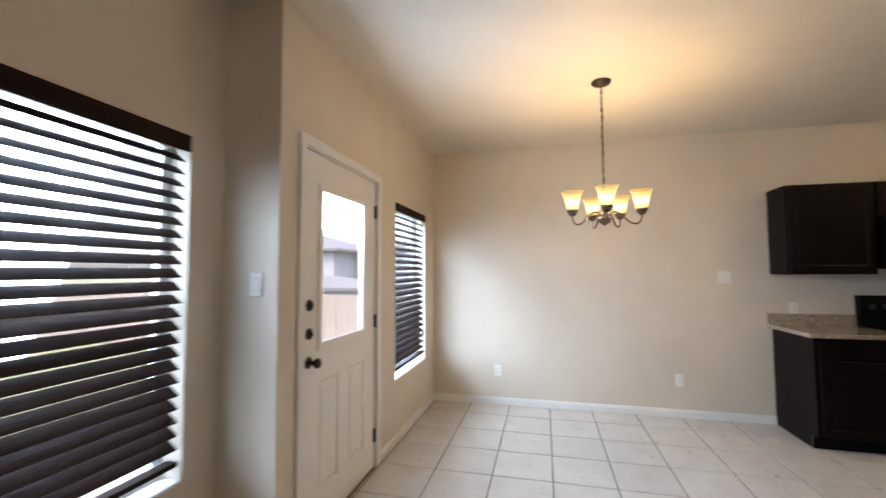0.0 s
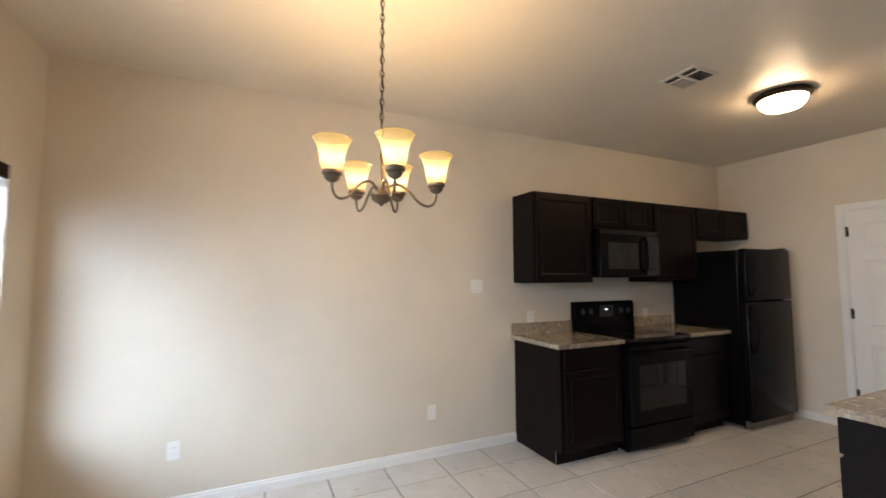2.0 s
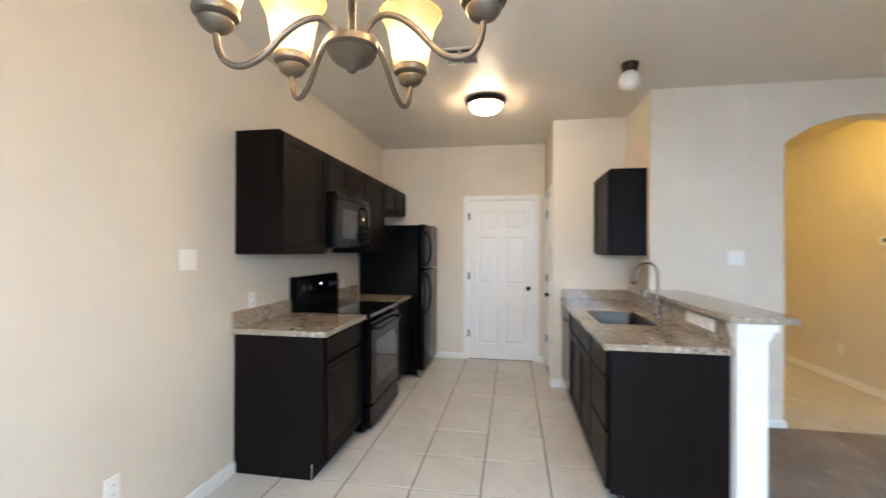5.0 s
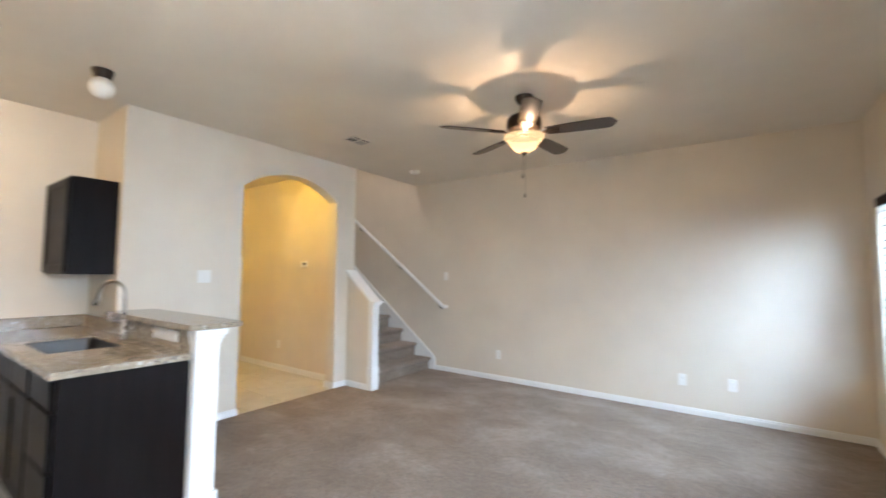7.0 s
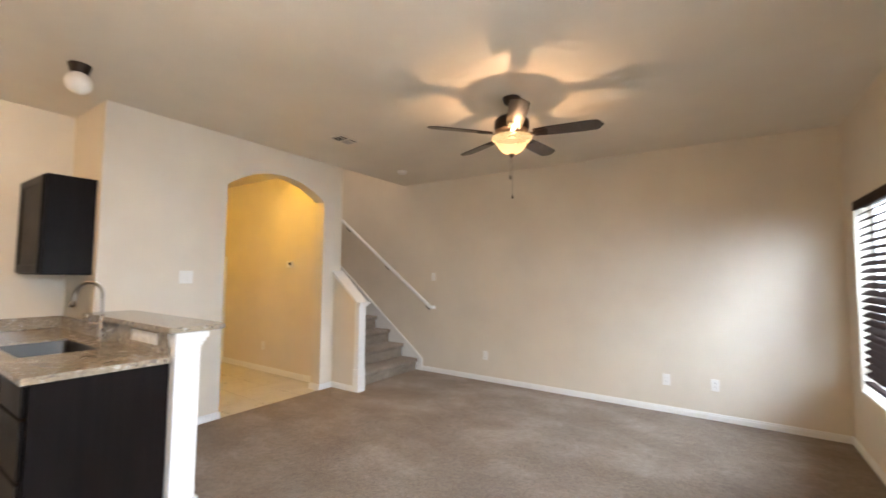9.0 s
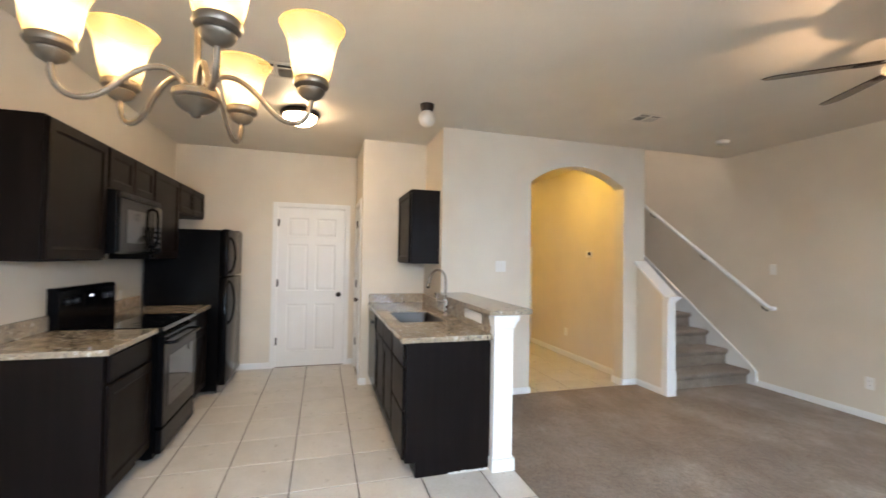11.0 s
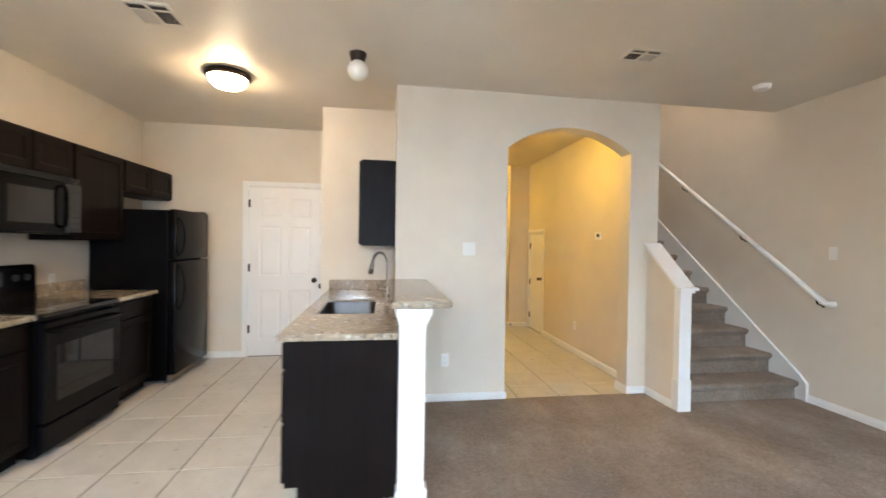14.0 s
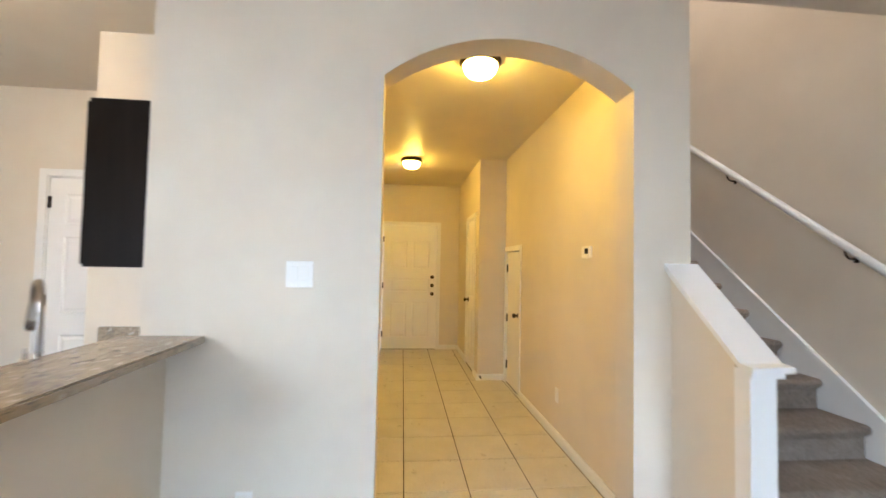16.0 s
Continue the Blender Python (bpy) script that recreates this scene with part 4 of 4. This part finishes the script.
# refrigerator
FX, FW, FY = 4.268, 0.74, 4.136
fr = thing("refrigerator", pose(FX, FY, 0), "black top-freezer refrigerator beside the wall", "refrigerator")
part("body", boxed(0.0, 0.075, 0.03, FW, NORTH - FY - 0.03, 1.675, bev=0.006), BLACKGLOSS, fr)
for nm, z0, z1 in (("freezer_door", 1.195, 1.685), ("fridge_door", 0.085, 1.183)):
    dd = part(nm, boxed(0.0, 0.0, z0, FW, 0.068, z1, bev=0.012), BLACKGLOSS, fr, "textured black door", True)
    a, b = (z0 + 0.03, z1 - 0.08) if nm == "freezer_door" else (z1 - 0.48, z1 - 0.03)
    part("handle", tube(bezier((0.055, 0.004, a), (0.050, -0.075, a + 0.05), (0.050, -0.075, b - 0.05), (0.055, 0.004, b), 14), 0.012, 10), BLACKGLOSS, dd, "curved black handle", True)
part("base_grille", boxed(0.012, 0.045, 0.012, FW - 0.012, 0.075, 0.078), GREYMETAL, fr, "grey base grille")
for x in (0.05, FW - 0.05):
    for y in (0.10, 0.65):
        part("foot", lathe([(0, 0), (0.018, 0), (0.018, 0.032), (0, 0.032)], 12, (x, y, 0)), BLACKMATT, fr)
part("hinge_cover", boxed(FW - 0.09, 0.02, 1.685, FW - 0.01, 0.12, 1.703, bev=0.004), BLACKMATT, fr)


# ---------------------------------------------------------------- switches, outlets, thermostat
def plate(name, m, gangs, rockers, label):
    """Faces -y locally, its back at y = 0, centred on the origin."""
    w = 0.070 + 0.046 * (gangs - 1)
    p = thing(name, m, label, "light switch" if rockers else "power outlet", "wall plates")
    part("cover", boxed(-w / 2, -0.006, -0.0575, w / 2, 0, 0.0575, bev=0.003), PLASTIC, p)
    for g in range(gangs):
        cx = (g - (gangs - 1) / 2) * 0.046
        if rockers:
            part("rocker", boxed(cx - 0.0165, -0.0095, -0.033, cx + 0.0165, -0.005, 0.033, bev=0.002), PLASTIC, p)
        else:
            for cz in (-0.020, 0.020):
                sock = part("socket", lathe([(0, 0.0), (0.016, 0.0), (0.016, 0.003), (0, 0.003)], 16), PLASTIC, p, m=pose(cx, -0.0055, cz, 90))
                for sx in (-0.006, 0.006):
                    # thin dark boxes on the face carry the slots' shade in their colour
                    part("slot", boxed(sx - 0.001, -0.004, 0.0028, sx + 0.001, 0.004, 0.0036), HOLLOWSHADE, sock)
    return p


O, S = "white duplex outlet plate low on the wall", "white rocker switch plate on the cream wall"
for x, z in ((-0.335, 0.353), (1.41, 0.35)):
    plate("power_outlet", pose(x, NORTH, z), 1, False, O)
plate("light_switch", pose(1.83, NORTH, 1.345), 2, True, "white double rocker switch plate on the wall")
for x, z in ((2.385, 1.06), (3.87, 1.035)):
    plate("power_outlet", pose(x, NORTH, z), 1, False, "white outlet plate above the granite counter")
plate("light_switch", pose(-1.16, 2.13, 1.35), 1, True, S)
for x, z in ((0.03, 0.34), (2.13, 0.34)):
    plate("power_outlet", pose(x, SOUTH, z, 0, 0, 180), 1, False, O)
plate("power_outlet", pose(-0.39, SOUTH, 0.345, 0, 0, 180), 1, False, "white cable jack plate low on the wall")
plate("light_switch", pose(2.98, SOUTH, 1.36, 0, 0, 180), 1, True, "white switch plate near the handrail's foot")
plate("light_switch", pose(ARCH, 1.42, 1.35, 0, 0, -90), 2, True, "white double switch plate beside the archway")
plate("power_outlet", pose(ARCH, 1.62, 0.37, 0, 0, -90), 1, False, "white outlet plate under the bar's overhang")
plate("power_outlet", pose(4.98, HALLS, 0.36, 0, 0, 180), 1, False, "white outlet plate in the hall")
for x, rock in ((2.437, True), (2.562, False), (2.687, False)):
    plate("power_outlet" if not rock else "light_switch", pose(x, 2.087, 0.990, 0, 90, 180), 1, rock, "white wall plate set in the granite backsplash")
stop = thing("door_stop", pose(6.726, 0.0, 0.045, 0, -90, 0), "small black rubber-tipped door stop on the baseboard", "door stop")
part("stem", lathe([(0, 0), (0.012, 0), (0.012, 0.004), (0.005, 0.006), (0.005, 0.05), (0, 0.05)], 12), BRONZE, stop, "", True)
part("tip", lathe([(0, 0.048), (0.010, 0.048), (0.011, 0.060), (0.007, 0.066), (0, 0.066)], 12), BLACKMATT, stop, "black rubber tip", True)
th = thing("thermostat", pose(4.42, HALLS, 1.51, 0, 0, 180), "small white thermostat with a dark display", "thermostat")
part("case", boxed(-0.06, -0.026, -0.042, 0.06, 0, 0.042, bev=0.006), PLASTIC, th)
part("display", boxed(-0.005, -0.028, -0.012, 0.045, -0.0255, 0.026, bev=0.001), GREYGLASS, th, "dark display")


# ---------------------------------------------------------------- ceiling fittings
def vent(m, w, d, label):
    """A stamped register: two long slots along one side, and two banks of cross louvres."""
    v = thing("ceiling_vent", m, label, "ceiling vent")
    bm = bmesh.new()
    f, bar = 0.020, 0.022 + 0.26 * (d - 0.040)
    for q in ((0, 0, w, f), (0, d - f, w, d), (0, f, f, d - f), (w - f, f, w, d - f), (w / 2 - 0.010, f, w / 2 + 0.010, d - f), (f, bar, w / 2 - 0.010, bar + 0.010), (w / 2 + 0.010, bar, w - f, bar + 0.010)):
        box(bm, q[0], q[1], -0.009, q[2], q[3], 0.0, bev=0.002)
    part("frame", bm, CEIL, v, "painted metal frame")
    # dark sheet under the solid ceiling, painted as the duct's shade
    part("duct_shade", boxed(f, f, -0.0025, w - f, d - f, -0.001), HOLLOWSHADE, v)
    long_me = mesh_of(boxed(0, -0.007, -0.0006, w / 2 - f - 0.012, 0.007, 0.0006), VENTGREY)
    cross_me = mesh_of(boxed(-0.0075, 0, -0.0006, 0.0075, d - f - bar - 0.012, 0.0006), VENTGREY)
    for half, x0 in ((0, f + 0.001), (1, w / 2 + 0.011)):
        slat = new("slat", long_me)
        slat.parent = v
        slat.matrix_local = pose(x0, f + 0.010, -0.0065, 35)
        span_x = w / 2 - f - 0.010
        n = max(3, int(span_x / 0.019))
        for i in range(n):
            slat = new("slat", cross_me)
            slat.parent = v
            slat.matrix_local = pose(x0 + (i + 0.5) * span_x / n, bar + 0.011, -0.0068, 0, 38 if half else -38, 0)
    return v


vent(pose(2.57, 0.51, H, 0, 0, -90), 0.255, 0.185, "off-white louvred air vent in the living ceiling")
vent(pose(2.57, 3.68, H, 0, 0, -90), 0.255, 0.255, "off-white louvred air vent in the kitchen ceiling")

sm = thing("smoke_detector", pose(2.99, -0.93, H), "round white smoke detector on the ceiling", "smoke detector")
part("case", lathe([(0, -0.038), (0.045, -0.038), (0.056, -0.030), (0.06, -0.012), (0.066, -0.010), (0.066, 0), (0, 0)], 32), PLASTIC, sm, "", True)
part("test_button", lathe([(0, -0.041), (0.01, -0.041), (0.011, -0.037), (0, -0.037)], 14), PLASTIC, sm)


def flush_light(m, r, label, glass):
    f = thing("ceiling_light", m, label, "ceiling light", "flush ceiling lights")
    part("pan", lathe([(0, 0), (r * 0.93, 0), (r * 0.97, -0.005), (r, -0.016), (r, -0.030), (r * 0.96, -0.038), (r * 0.86, -0.046), (r * 0.83, -0.044), (r * 0.83, -0.02), (0, -0.02)], 40), BRONZE, f, "dark bronze rim", True)
    part("diffuser", lathe([(r * 0.825, -0.040), (r * 0.82, -0.056), (r * 0.75, -0.084), (r * 0.60, -0.107), (r * 0.35, -0.122), (0, -0.127)], 40), glass, f, "lit frosted glass bowl", True)
    part("finial", lathe([(0, -0.140), (0.007, -0.138), (0.009, -0.130), (0.005, -0.126), (0, -0.126)], 14), BRONZE, f, "", True)
    return f


flush_light(pose(3.56, 3.435, H), 0.174, "lit flush ceiling light with bronze rim", BOWL)
flush_light(pose(4.28, 0.50, H), 0.137, "lit flush ceiling light in the hall", HALLBOWL)
flush_light(pose(6.90, 0.89, H), 0.137, "lit flush ceiling light by the front door", HALLBOWL)
flush_light(pose(4.25, -1.0, 5.30), 0.165, "lit flush ceiling light above the stairs", STAIRBOWL)

gl = thing("globe_light", pose(3.01, 2.37, H), "unlit white globe light with dark ceiling base", "ceiling light")
part("base", lathe([(0, 0), (0.062, 0), (0.062, -0.010), (0.052, -0.045), (0.046, -0.060), (0, -0.060)], 28), BRONZE, gl, "dark bronze base", True)
part("globe", lathe([(0.040, -0.056)] + [(0.072 * math.sin(radians(a)), -0.122 + 0.072 * math.cos(radians(a))) for a in range(34, 181, 8)] + [(0, -0.194)], 32), GLOBE, gl, "frosted white globe", True)


# ---------------------------------------------------------------- chandelier
CX, CY, CZ = 0.573, 3.478, 1.732
ch = thing("chandelier", pose(CX, CY, CZ), "five-arm bronze chandelier with lit amber bell shades", "chandelier")
part("hub", lathe([(0, -0.012), (0.007, -0.010), (0.012, -0.002), (0.026, 0.004), (0.037, 0.013), (0.043, 0.023), (0.040, 0.026), (0.046, 0.031), (0.046, 0.042), (0.034, 0.049), (0.014, 0.056), (0.008, 0.064), (0, 0.066)], 32), BRONZELIGHT, ch, "brushed bronze hub", True)
part("stem", lathe([(0, 0.062), (0.0065, 0.064), (0.0065, 0.186), (0.011, 0.190), (0.012, 0.197), (0.007, 0.203), (0.0065, 0.228), (0.004, 0.234), (0, 0.235)], 18), BRONZELIGHT, ch, "", True)
ARM = 0.236
shade_prof = [(0.0, 0.004), (0.030, 0.0), (0.038, 0.008), (0.044, 0.032), (0.0485, 0.062), (0.0545, 0.090), (0.064, 0.112), (0.073, 0.126), (0.0705, 0.1275), (0.068, 0.123)]
arm_me = mesh_of(tube(bezier((0.020, 0, 0.042), (0.045, 0, 0.120), (0.105, 0, 0.075), (0.140, 0, 0.030), 12)[:-1] + bezier((0.140, 0, 0.030), (0.178, 0, -0.018), (ARM, 0, -0.025), (ARM, 0, 0.056), 12), 0.0058, 10), BRONZELIGHT, True)
cup_me = mesh_of(lathe([(0, 0.050), (0.010, 0.051), (0.022, 0.058), (0.029, 0.067), (0.030, 0.072), (0.026, 0.076), (0.037, 0.081), (0.0395, 0.087), (0.037, 0.096), (0.0, 0.096)], 26, (ARM, 0, 0)), BRONZELIGHT, True)
shade_me = mesh_of(lathe(shade_prof, 32), SHADE, True)
for a in (266, 348, 55, 103, 202):
    arm = new("arm", arm_me)
    arm.parent = ch
    arm.matrix_local = pose(0, 0, 0, 0, 0, a)
    cup = new("cup", cup_me)
    cup.parent = arm
    sh = tagged(new("shade", shade_me), "lit amber frosted bell shade")
    sh.parent = arm
    sh.matrix_local = pose(ARM, 0, 0.092)
    lamp("bulb", (CX + ARM * math.cos(radians(a)), CY + ARM * math.sin(radians(a)), CZ + 0.092 + 0.075), CHANDELIER_W, WARM, 0.028)
bm = bmesh.new()
z, i = CZ + 0.228, 0
while z < 2.70:
    pts = [(0.0085 * math.cos(s * math.pi / 6) * (0 if i % 2 else 1), 0.0085 * math.cos(s * math.pi / 6) * (1 if i % 2 else 0), z - CZ + 0.0195 + 0.0195 * math.sin(s * math.pi / 6)) for s in range(12)]
    tube(pts, 0.0022, 6, bm, True)
    z += 0.0315
    i += 1
part("chain", bm, BRONZE, ch, "dark bronze link chain", True)
part("cord", tube([(0.003 * math.sin(s), 0.003 * math.cos(s * 1.3), 0.232 + s * 0.0372) for s in range(21)], 0.0022, 6), BRONZE, ch, "", True)
TOP = H - CZ
part("canopy", lathe([(0, TOP), (0.066, TOP), (0.068, TOP - 0.005), (0.060, TOP - 0.019), (0.030, TOP - 0.033), (0.010, TOP - 0.041), (0, TOP - 0.045)], 32), BRONZE, ch, "dark bronze ceiling canopy", True)

# ---------------------------------------------------------------- ceiling fan
FCX, FCY = 0.835, 0.385
fan = thing("ceiling_fan", pose(FCX, FCY, 0), "five-blade walnut ceiling fan with a lit glass bowl", "ceiling fan")
part("canopy", lathe([(0, H), (0.070, H), (0.070, H - 0.012), (0.055, H - 0.045), (0.020, H - 0.062), (0, H - 0.062)], 32), BRONZE, fan, "dark bronze canopy", True)
part("downrod", lathe([(0, H - 0.06), (0.013, H - 0.06), (0.013, 2.59), (0, 2.59)], 14), BRONZE, fan, "", True)
part("motor", lathe([(0, 2.602), (0.05, 2.602), (0.105, 2.592), (0.128, 2.568), (0.132, 2.520), (0.124, 2.490), (0.10, 2.478), (0.06, 2.472), (0.055, 2.462), (0.070, 2.458), (0.070, 2.452), (0, 2.452)], 40), BRONZE, fan, "dark bronze motor housing", True)
out = [(0.165, -0.048), (0.30, -0.060), (0.52, -0.066), (0.605, -0.064), (0.628, -0.046), (0.655, 0.0), (0.628, 0.046), (0.605, 0.064), (0.52, 0.066), (0.30, 0.060), (0.165, 0.048)]
bm = bmesh.new()
lo = [bm.verts.new((x, y, -0.003)) for x, y in out]
hi = [bm.verts.new((x, y, 0.003)) for x, y in out]
bm.faces.new(list(reversed(lo))), bm.faces.new(hi)
for i in range(len(out)):
    bm.faces.new((lo[i], lo[(i + 1) % len(out)], hi[(i + 1) % len(out)], hi[i]))
blade_me = mesh_of(bm, BLADE)
bm = bmesh.new()
box(bm, 0.09, -0.016, -0.010, 0.20, 0.016, -0.004, bev=0.002)
for y in (-0.028, 0.0, 0.028):
    box(bm, 0.185, y - 0.009, -0.009, 0.265, y + 0.009, -0.0035, bev=0.002)
box(bm, 0.18, -0.037, -0.009, 0.205, 0.037, -0.0035, bev=0.002)
iron_me = mesh_of(bm, BRONZE)
for k in range(5):
    b = new("blade", blade_me)
    b.parent = fan
    b.matrix_local = pose(0, 0, 2.462, 0, 0, 119 + 72 * k) @ pose(0, 0, 0, -12, 0, 0)
    iron = tagged(new("blade_iron", iron_me), "dark bronze blade bracket")
    iron.parent = b
part("light_bowl", lathe([(0.152, 2.440), (0.154, 2.435), (0.146, 2.422), (0.122, 2.398), (0.100, 2.366), (0.075, 2.335), (0.038, 2.315), (0, 2.308)], 40), FANBOWL, fan, "lit amber glass bowl", True)
part("light_stem", lathe([(0, 2.452), (0.030, 2.452), (0.030, 2.440), (0.010, 2.436), (0, 2.436)], 16), BRONZE, fan, "", True)
part("finial", lathe([(0, 2.282), (0.006, 2.284), (0.010, 2.294), (0.022, 2.304), (0.026, 2.312), (0, 2.313)], 18), BRONZE, fan, "", True)
for dx, low in ((0.012, 2.12), (-0.006, 1.97)):
    bm = tube([(dx, 0, low + 0.03), (dx, 0, 2.30)], 0.0011, 5)
    lathe([(0, 0), (0.006, 0.002), (0.007, 0.02), (0.003, 0.032), (0, 0.033)], 10, (dx, 0, low), bm)
    part("pull_chain", bm, BRONZE, fan, "", True)
lamp("bulb", (FCX, FCY, 2.378), FAN_W, (1.0, 0.66, 0.36), 0.011)

# ---------------------------------------------------------------- outside
def make_outdoor(name, a, b, scale, rough=0.9, bumpy=0.3):
    m, t, bs = nodes_of(name, a, rough)
    v = coords(t)
    t.links.new(ramp(t, noise_of(t, v, scale, 6, 0.6), [(0.3, a), (0.7, b)]), bs.inputs["Base Color"])
    bump(t, bs, noise_of(t, v, scale * 8, 3), bumpy, 0.01)
    return m


LAWN = make_outdoor("dry_lawn", (0.09, 0.10, 0.045), (0.16, 0.15, 0.08), 2.0)
CEDAR = make_outdoor("weathered_cedar", (0.18, 0.150, 0.125), (0.25, 0.21, 0.18), 5.0)
SIDING = make_outdoor("pale_siding", (0.22, 0.23, 0.24), (0.26, 0.27, 0.28), 1.5, 0.8, 0.1)
# distant panes: the haze is put into their pale, even colour
HAZEGLASS = plain("pale_hazed_glass", (0.22, 0.24, 0.25), 0.15)
SHINGLE = make_outdoor("grey_shingle", (0.085, 0.085, 0.087), (0.12, 0.12, 0.12), 6.0)

bm = bmesh.new()
q = [bm.verts.new(p) for p in ((-400, -400, -0.55), (400, -400, -0.55), (400, 400, -0.55), (-400, 400, -0.55))]
bm.faces.new(q)
solid("ground", bm, LAWN, "dry lawn behind the house", "ground")
solid("patio", boxed(-4.2, 2.0, -0.60, NOOK - 0.151, 6.0, -0.10, bev=0.01), make_outdoor("concrete", (0.36, 0.35, 0.33), (0.45, 0.44, 0.41), 3.0), "concrete patio slab outside the glazed door", "patio")

fence = thing("fence", pose(0, 9.5, -0.55), "weathered cedar privacy fence of upright boards", "fence")
rng = random.Random(5)
boards = [mesh_of(boxed(0, 0, 0.02, 0.138, 0.018, 1.40 + d), CEDAR) for d in (0.0, 0.012, 0.024)]
x = -16.0
while x < -1.4:
    f = new("board", rng.choice(boards))
    f.parent = fence
    f.matrix_local = pose(x, rng.uniform(-0.004, 0.004), 0, 0, rng.uniform(-0.3, 0.3))
    x += 0.145
for z in (0.3, 1.15):
    part("rail", boxed(-16.0, 0.022, z, -1.4, 0.06, z + 0.09), CEDAR, fence)
for k in range(7):
    part("post", boxed(-16.0 + 2.4 * k, 0.062, 0.0, -15.91 + 2.4 * k, 0.152, 1.36), CEDAR, fence)
side = thing("fence", pose(-16.05, 9.5, -0.55, 0, 0, -90), "weathered cedar back fence of upright boards", "fence")
x = 0.0
while x < 22:
    f = new("board", rng.choice(boards))
    f.parent = side
    f.matrix_local = pose(x, 0, 0)
    x += 0.145
for z in (0.3, 1.15):
    part("rail", boxed(0, 0.022, z, 22, 0.06, z + 0.09), CEDAR, side)


def house(m, w, d, h, rise, label, windows):
    g = thing("house", m, label, "house")
    part("wall", boxed(0, 0, 0, w, d, h), SIDING, g, "pale lap siding")
    bm = bmesh.new()
    for k in range(int(h / 0.2)):
        box(bm, -0.01, -0.022, 0.02 + k * 0.2, w + 0.01, -0.002, 0.205 + k * 0.2)
    part("siding", bm, SIDING, g)
    e = 0.4
    bm = bmesh.new()
    lo = [bm.verts.new(p) for p in ((-e, -e, h), (w + e, -e, h), (w + e, d + e, h), (-e, d + e, h))]
    lo2 = [bm.verts.new(v.co + Vector((0, 0, 0.14))) for v in lo]
    r0, r1 = bm.verts.new((min(d / 2, w * 0.45), d / 2, h + rise)), bm.verts.new((w - min(d / 2, w * 0.45), d / 2, h + rise))
    bm.faces.new(list(reversed(lo)))
    for i in range(4):
        bm.faces.new((lo[i], lo[(i + 1) % 4], lo2[(i + 1) % 4], lo2[i]))
    bm.faces.new((lo2[0], lo2[1], r1, r0)), bm.faces.new((lo2[1], lo2[2], r1)), bm.faces.new((lo2[2], lo2[3], r0, r1)), bm.faces.new((lo2[3], lo2[0], r0))
    bmesh.ops.recalc_face_normals(bm, faces=bm.faces)
    part("roof", bm, SHINGLE, g, "grey shingle hip roof")
    for x0, z0, ww, hh in windows:
        bm = bmesh.new()
        for q in ((x0 - 0.06, z0 - 0.06, x0 + ww + 0.06, z0), (x0 - 0.06, z0 + hh, x0 + ww + 0.06, z0 + hh + 0.06), (x0 - 0.06, z0, x0, z0 + hh), (x0 + ww, z0, x0 + ww + 0.06, z0 + hh)):
            box(bm, q[0], -0.05, q[1], q[2], 0.0, q[3])
        wn_ = part("window", bm, TRIM, g, "white framed window")
        part("pane", boxed(x0, -0.03, z0, x0 + ww, -0.024, z0 + hh), HAZEGLASS, wn_)
    return g


house(pose(-19.5, 20, -0.55), 9.0, 8.0, 3.05, 1.5, "neighbour's pale sided house with grey hip roof", [(2.0, 1.6, 1.2, 1.1), (5.5, 1.6, 1.2, 1.1)])
house(pose(-10.3, 22.5, -0.55), 9.0, 8.0, 3.05, 1.3, "neighbour's pale house set further back", [(2.0, 1.6, 1.2, 1.1)])
house(pose(-12.2, 17.0, -0.55), 4.4, 3.0, 1.15, 0.6, "low pale shed with grey roof behind the fence", [(1.0, 0.3, 0.8, 0.5)])

# ---------------------------------------------------------------- floor tiles
PX, PY, GAP = 0.4085, 0.406, 0.008
REGIONS = ((NOOK, 1.93, 4.255, NORTH), (4.255, 2.785, EAST, NORTH), (ARCH, HALLS, 6.74, HALLN), (6.74, 0.03, FRONT, HALLN))
tile_meshes = {}


def tile_mesh(w, d):
    key = (round(w, 3), round(d, 3))
    if key not in tile_meshes:
        bm = bmesh.new()
        c = 0.0022
        lo = [bm.verts.new(p) for p in ((0, 0, -0.008), (w, 0, -0.008), (w, d, -0.008), (0, d, -0.008))]
        mid = [bm.verts.new(p) for p in ((0, 0, -c), (w, 0, -c), (w, d, -c), (0, d, -c))]
        top = [bm.verts.new(p) for p in ((c, c, 0), (w - c, c, 0), (w - c, d - c, 0), (c, d - c, 0))]
        for a, b in ((lo, mid), (mid, top)):
            for k in range(4):
                bm.faces.new((a[k], a[(k + 1) % 4], b[(k + 1) % 4], b[k]))
        bm.faces.new(top)
        tile_meshes[key] = mesh_of(bm, TILE)
    return tile_meshes[key]


for x0, y0, x1, y1 in REGIONS:
    i0, i1 = math.floor((x0 - 0.195) / PX), math.ceil((x1 - 0.195) / PX)
    j0, j1 = math.floor((y0 - 0.529) / PY), math.ceil((y1 - 0.529) / PY)
    for i in range(i0, i1):
        for j in range(j0, j1):
            xa, xb = max(x0, 0.195 + i * PX + GAP / 2), min(x1, 0.195 + (i + 1) * PX - GAP / 2)
            ya, yb = max(y0, 0.529 + j * PY + GAP / 2), min(y1, 0.529 + (j + 1) * PY - GAP / 2)
            if xb - xa < 0.006 or yb - ya < 0.006:
                continue
            t = new("tile", tile_mesh(xb - xa, yb - ya))
            t.parent = TILEFLOOR
            t.location = (xa, ya, 0.0)
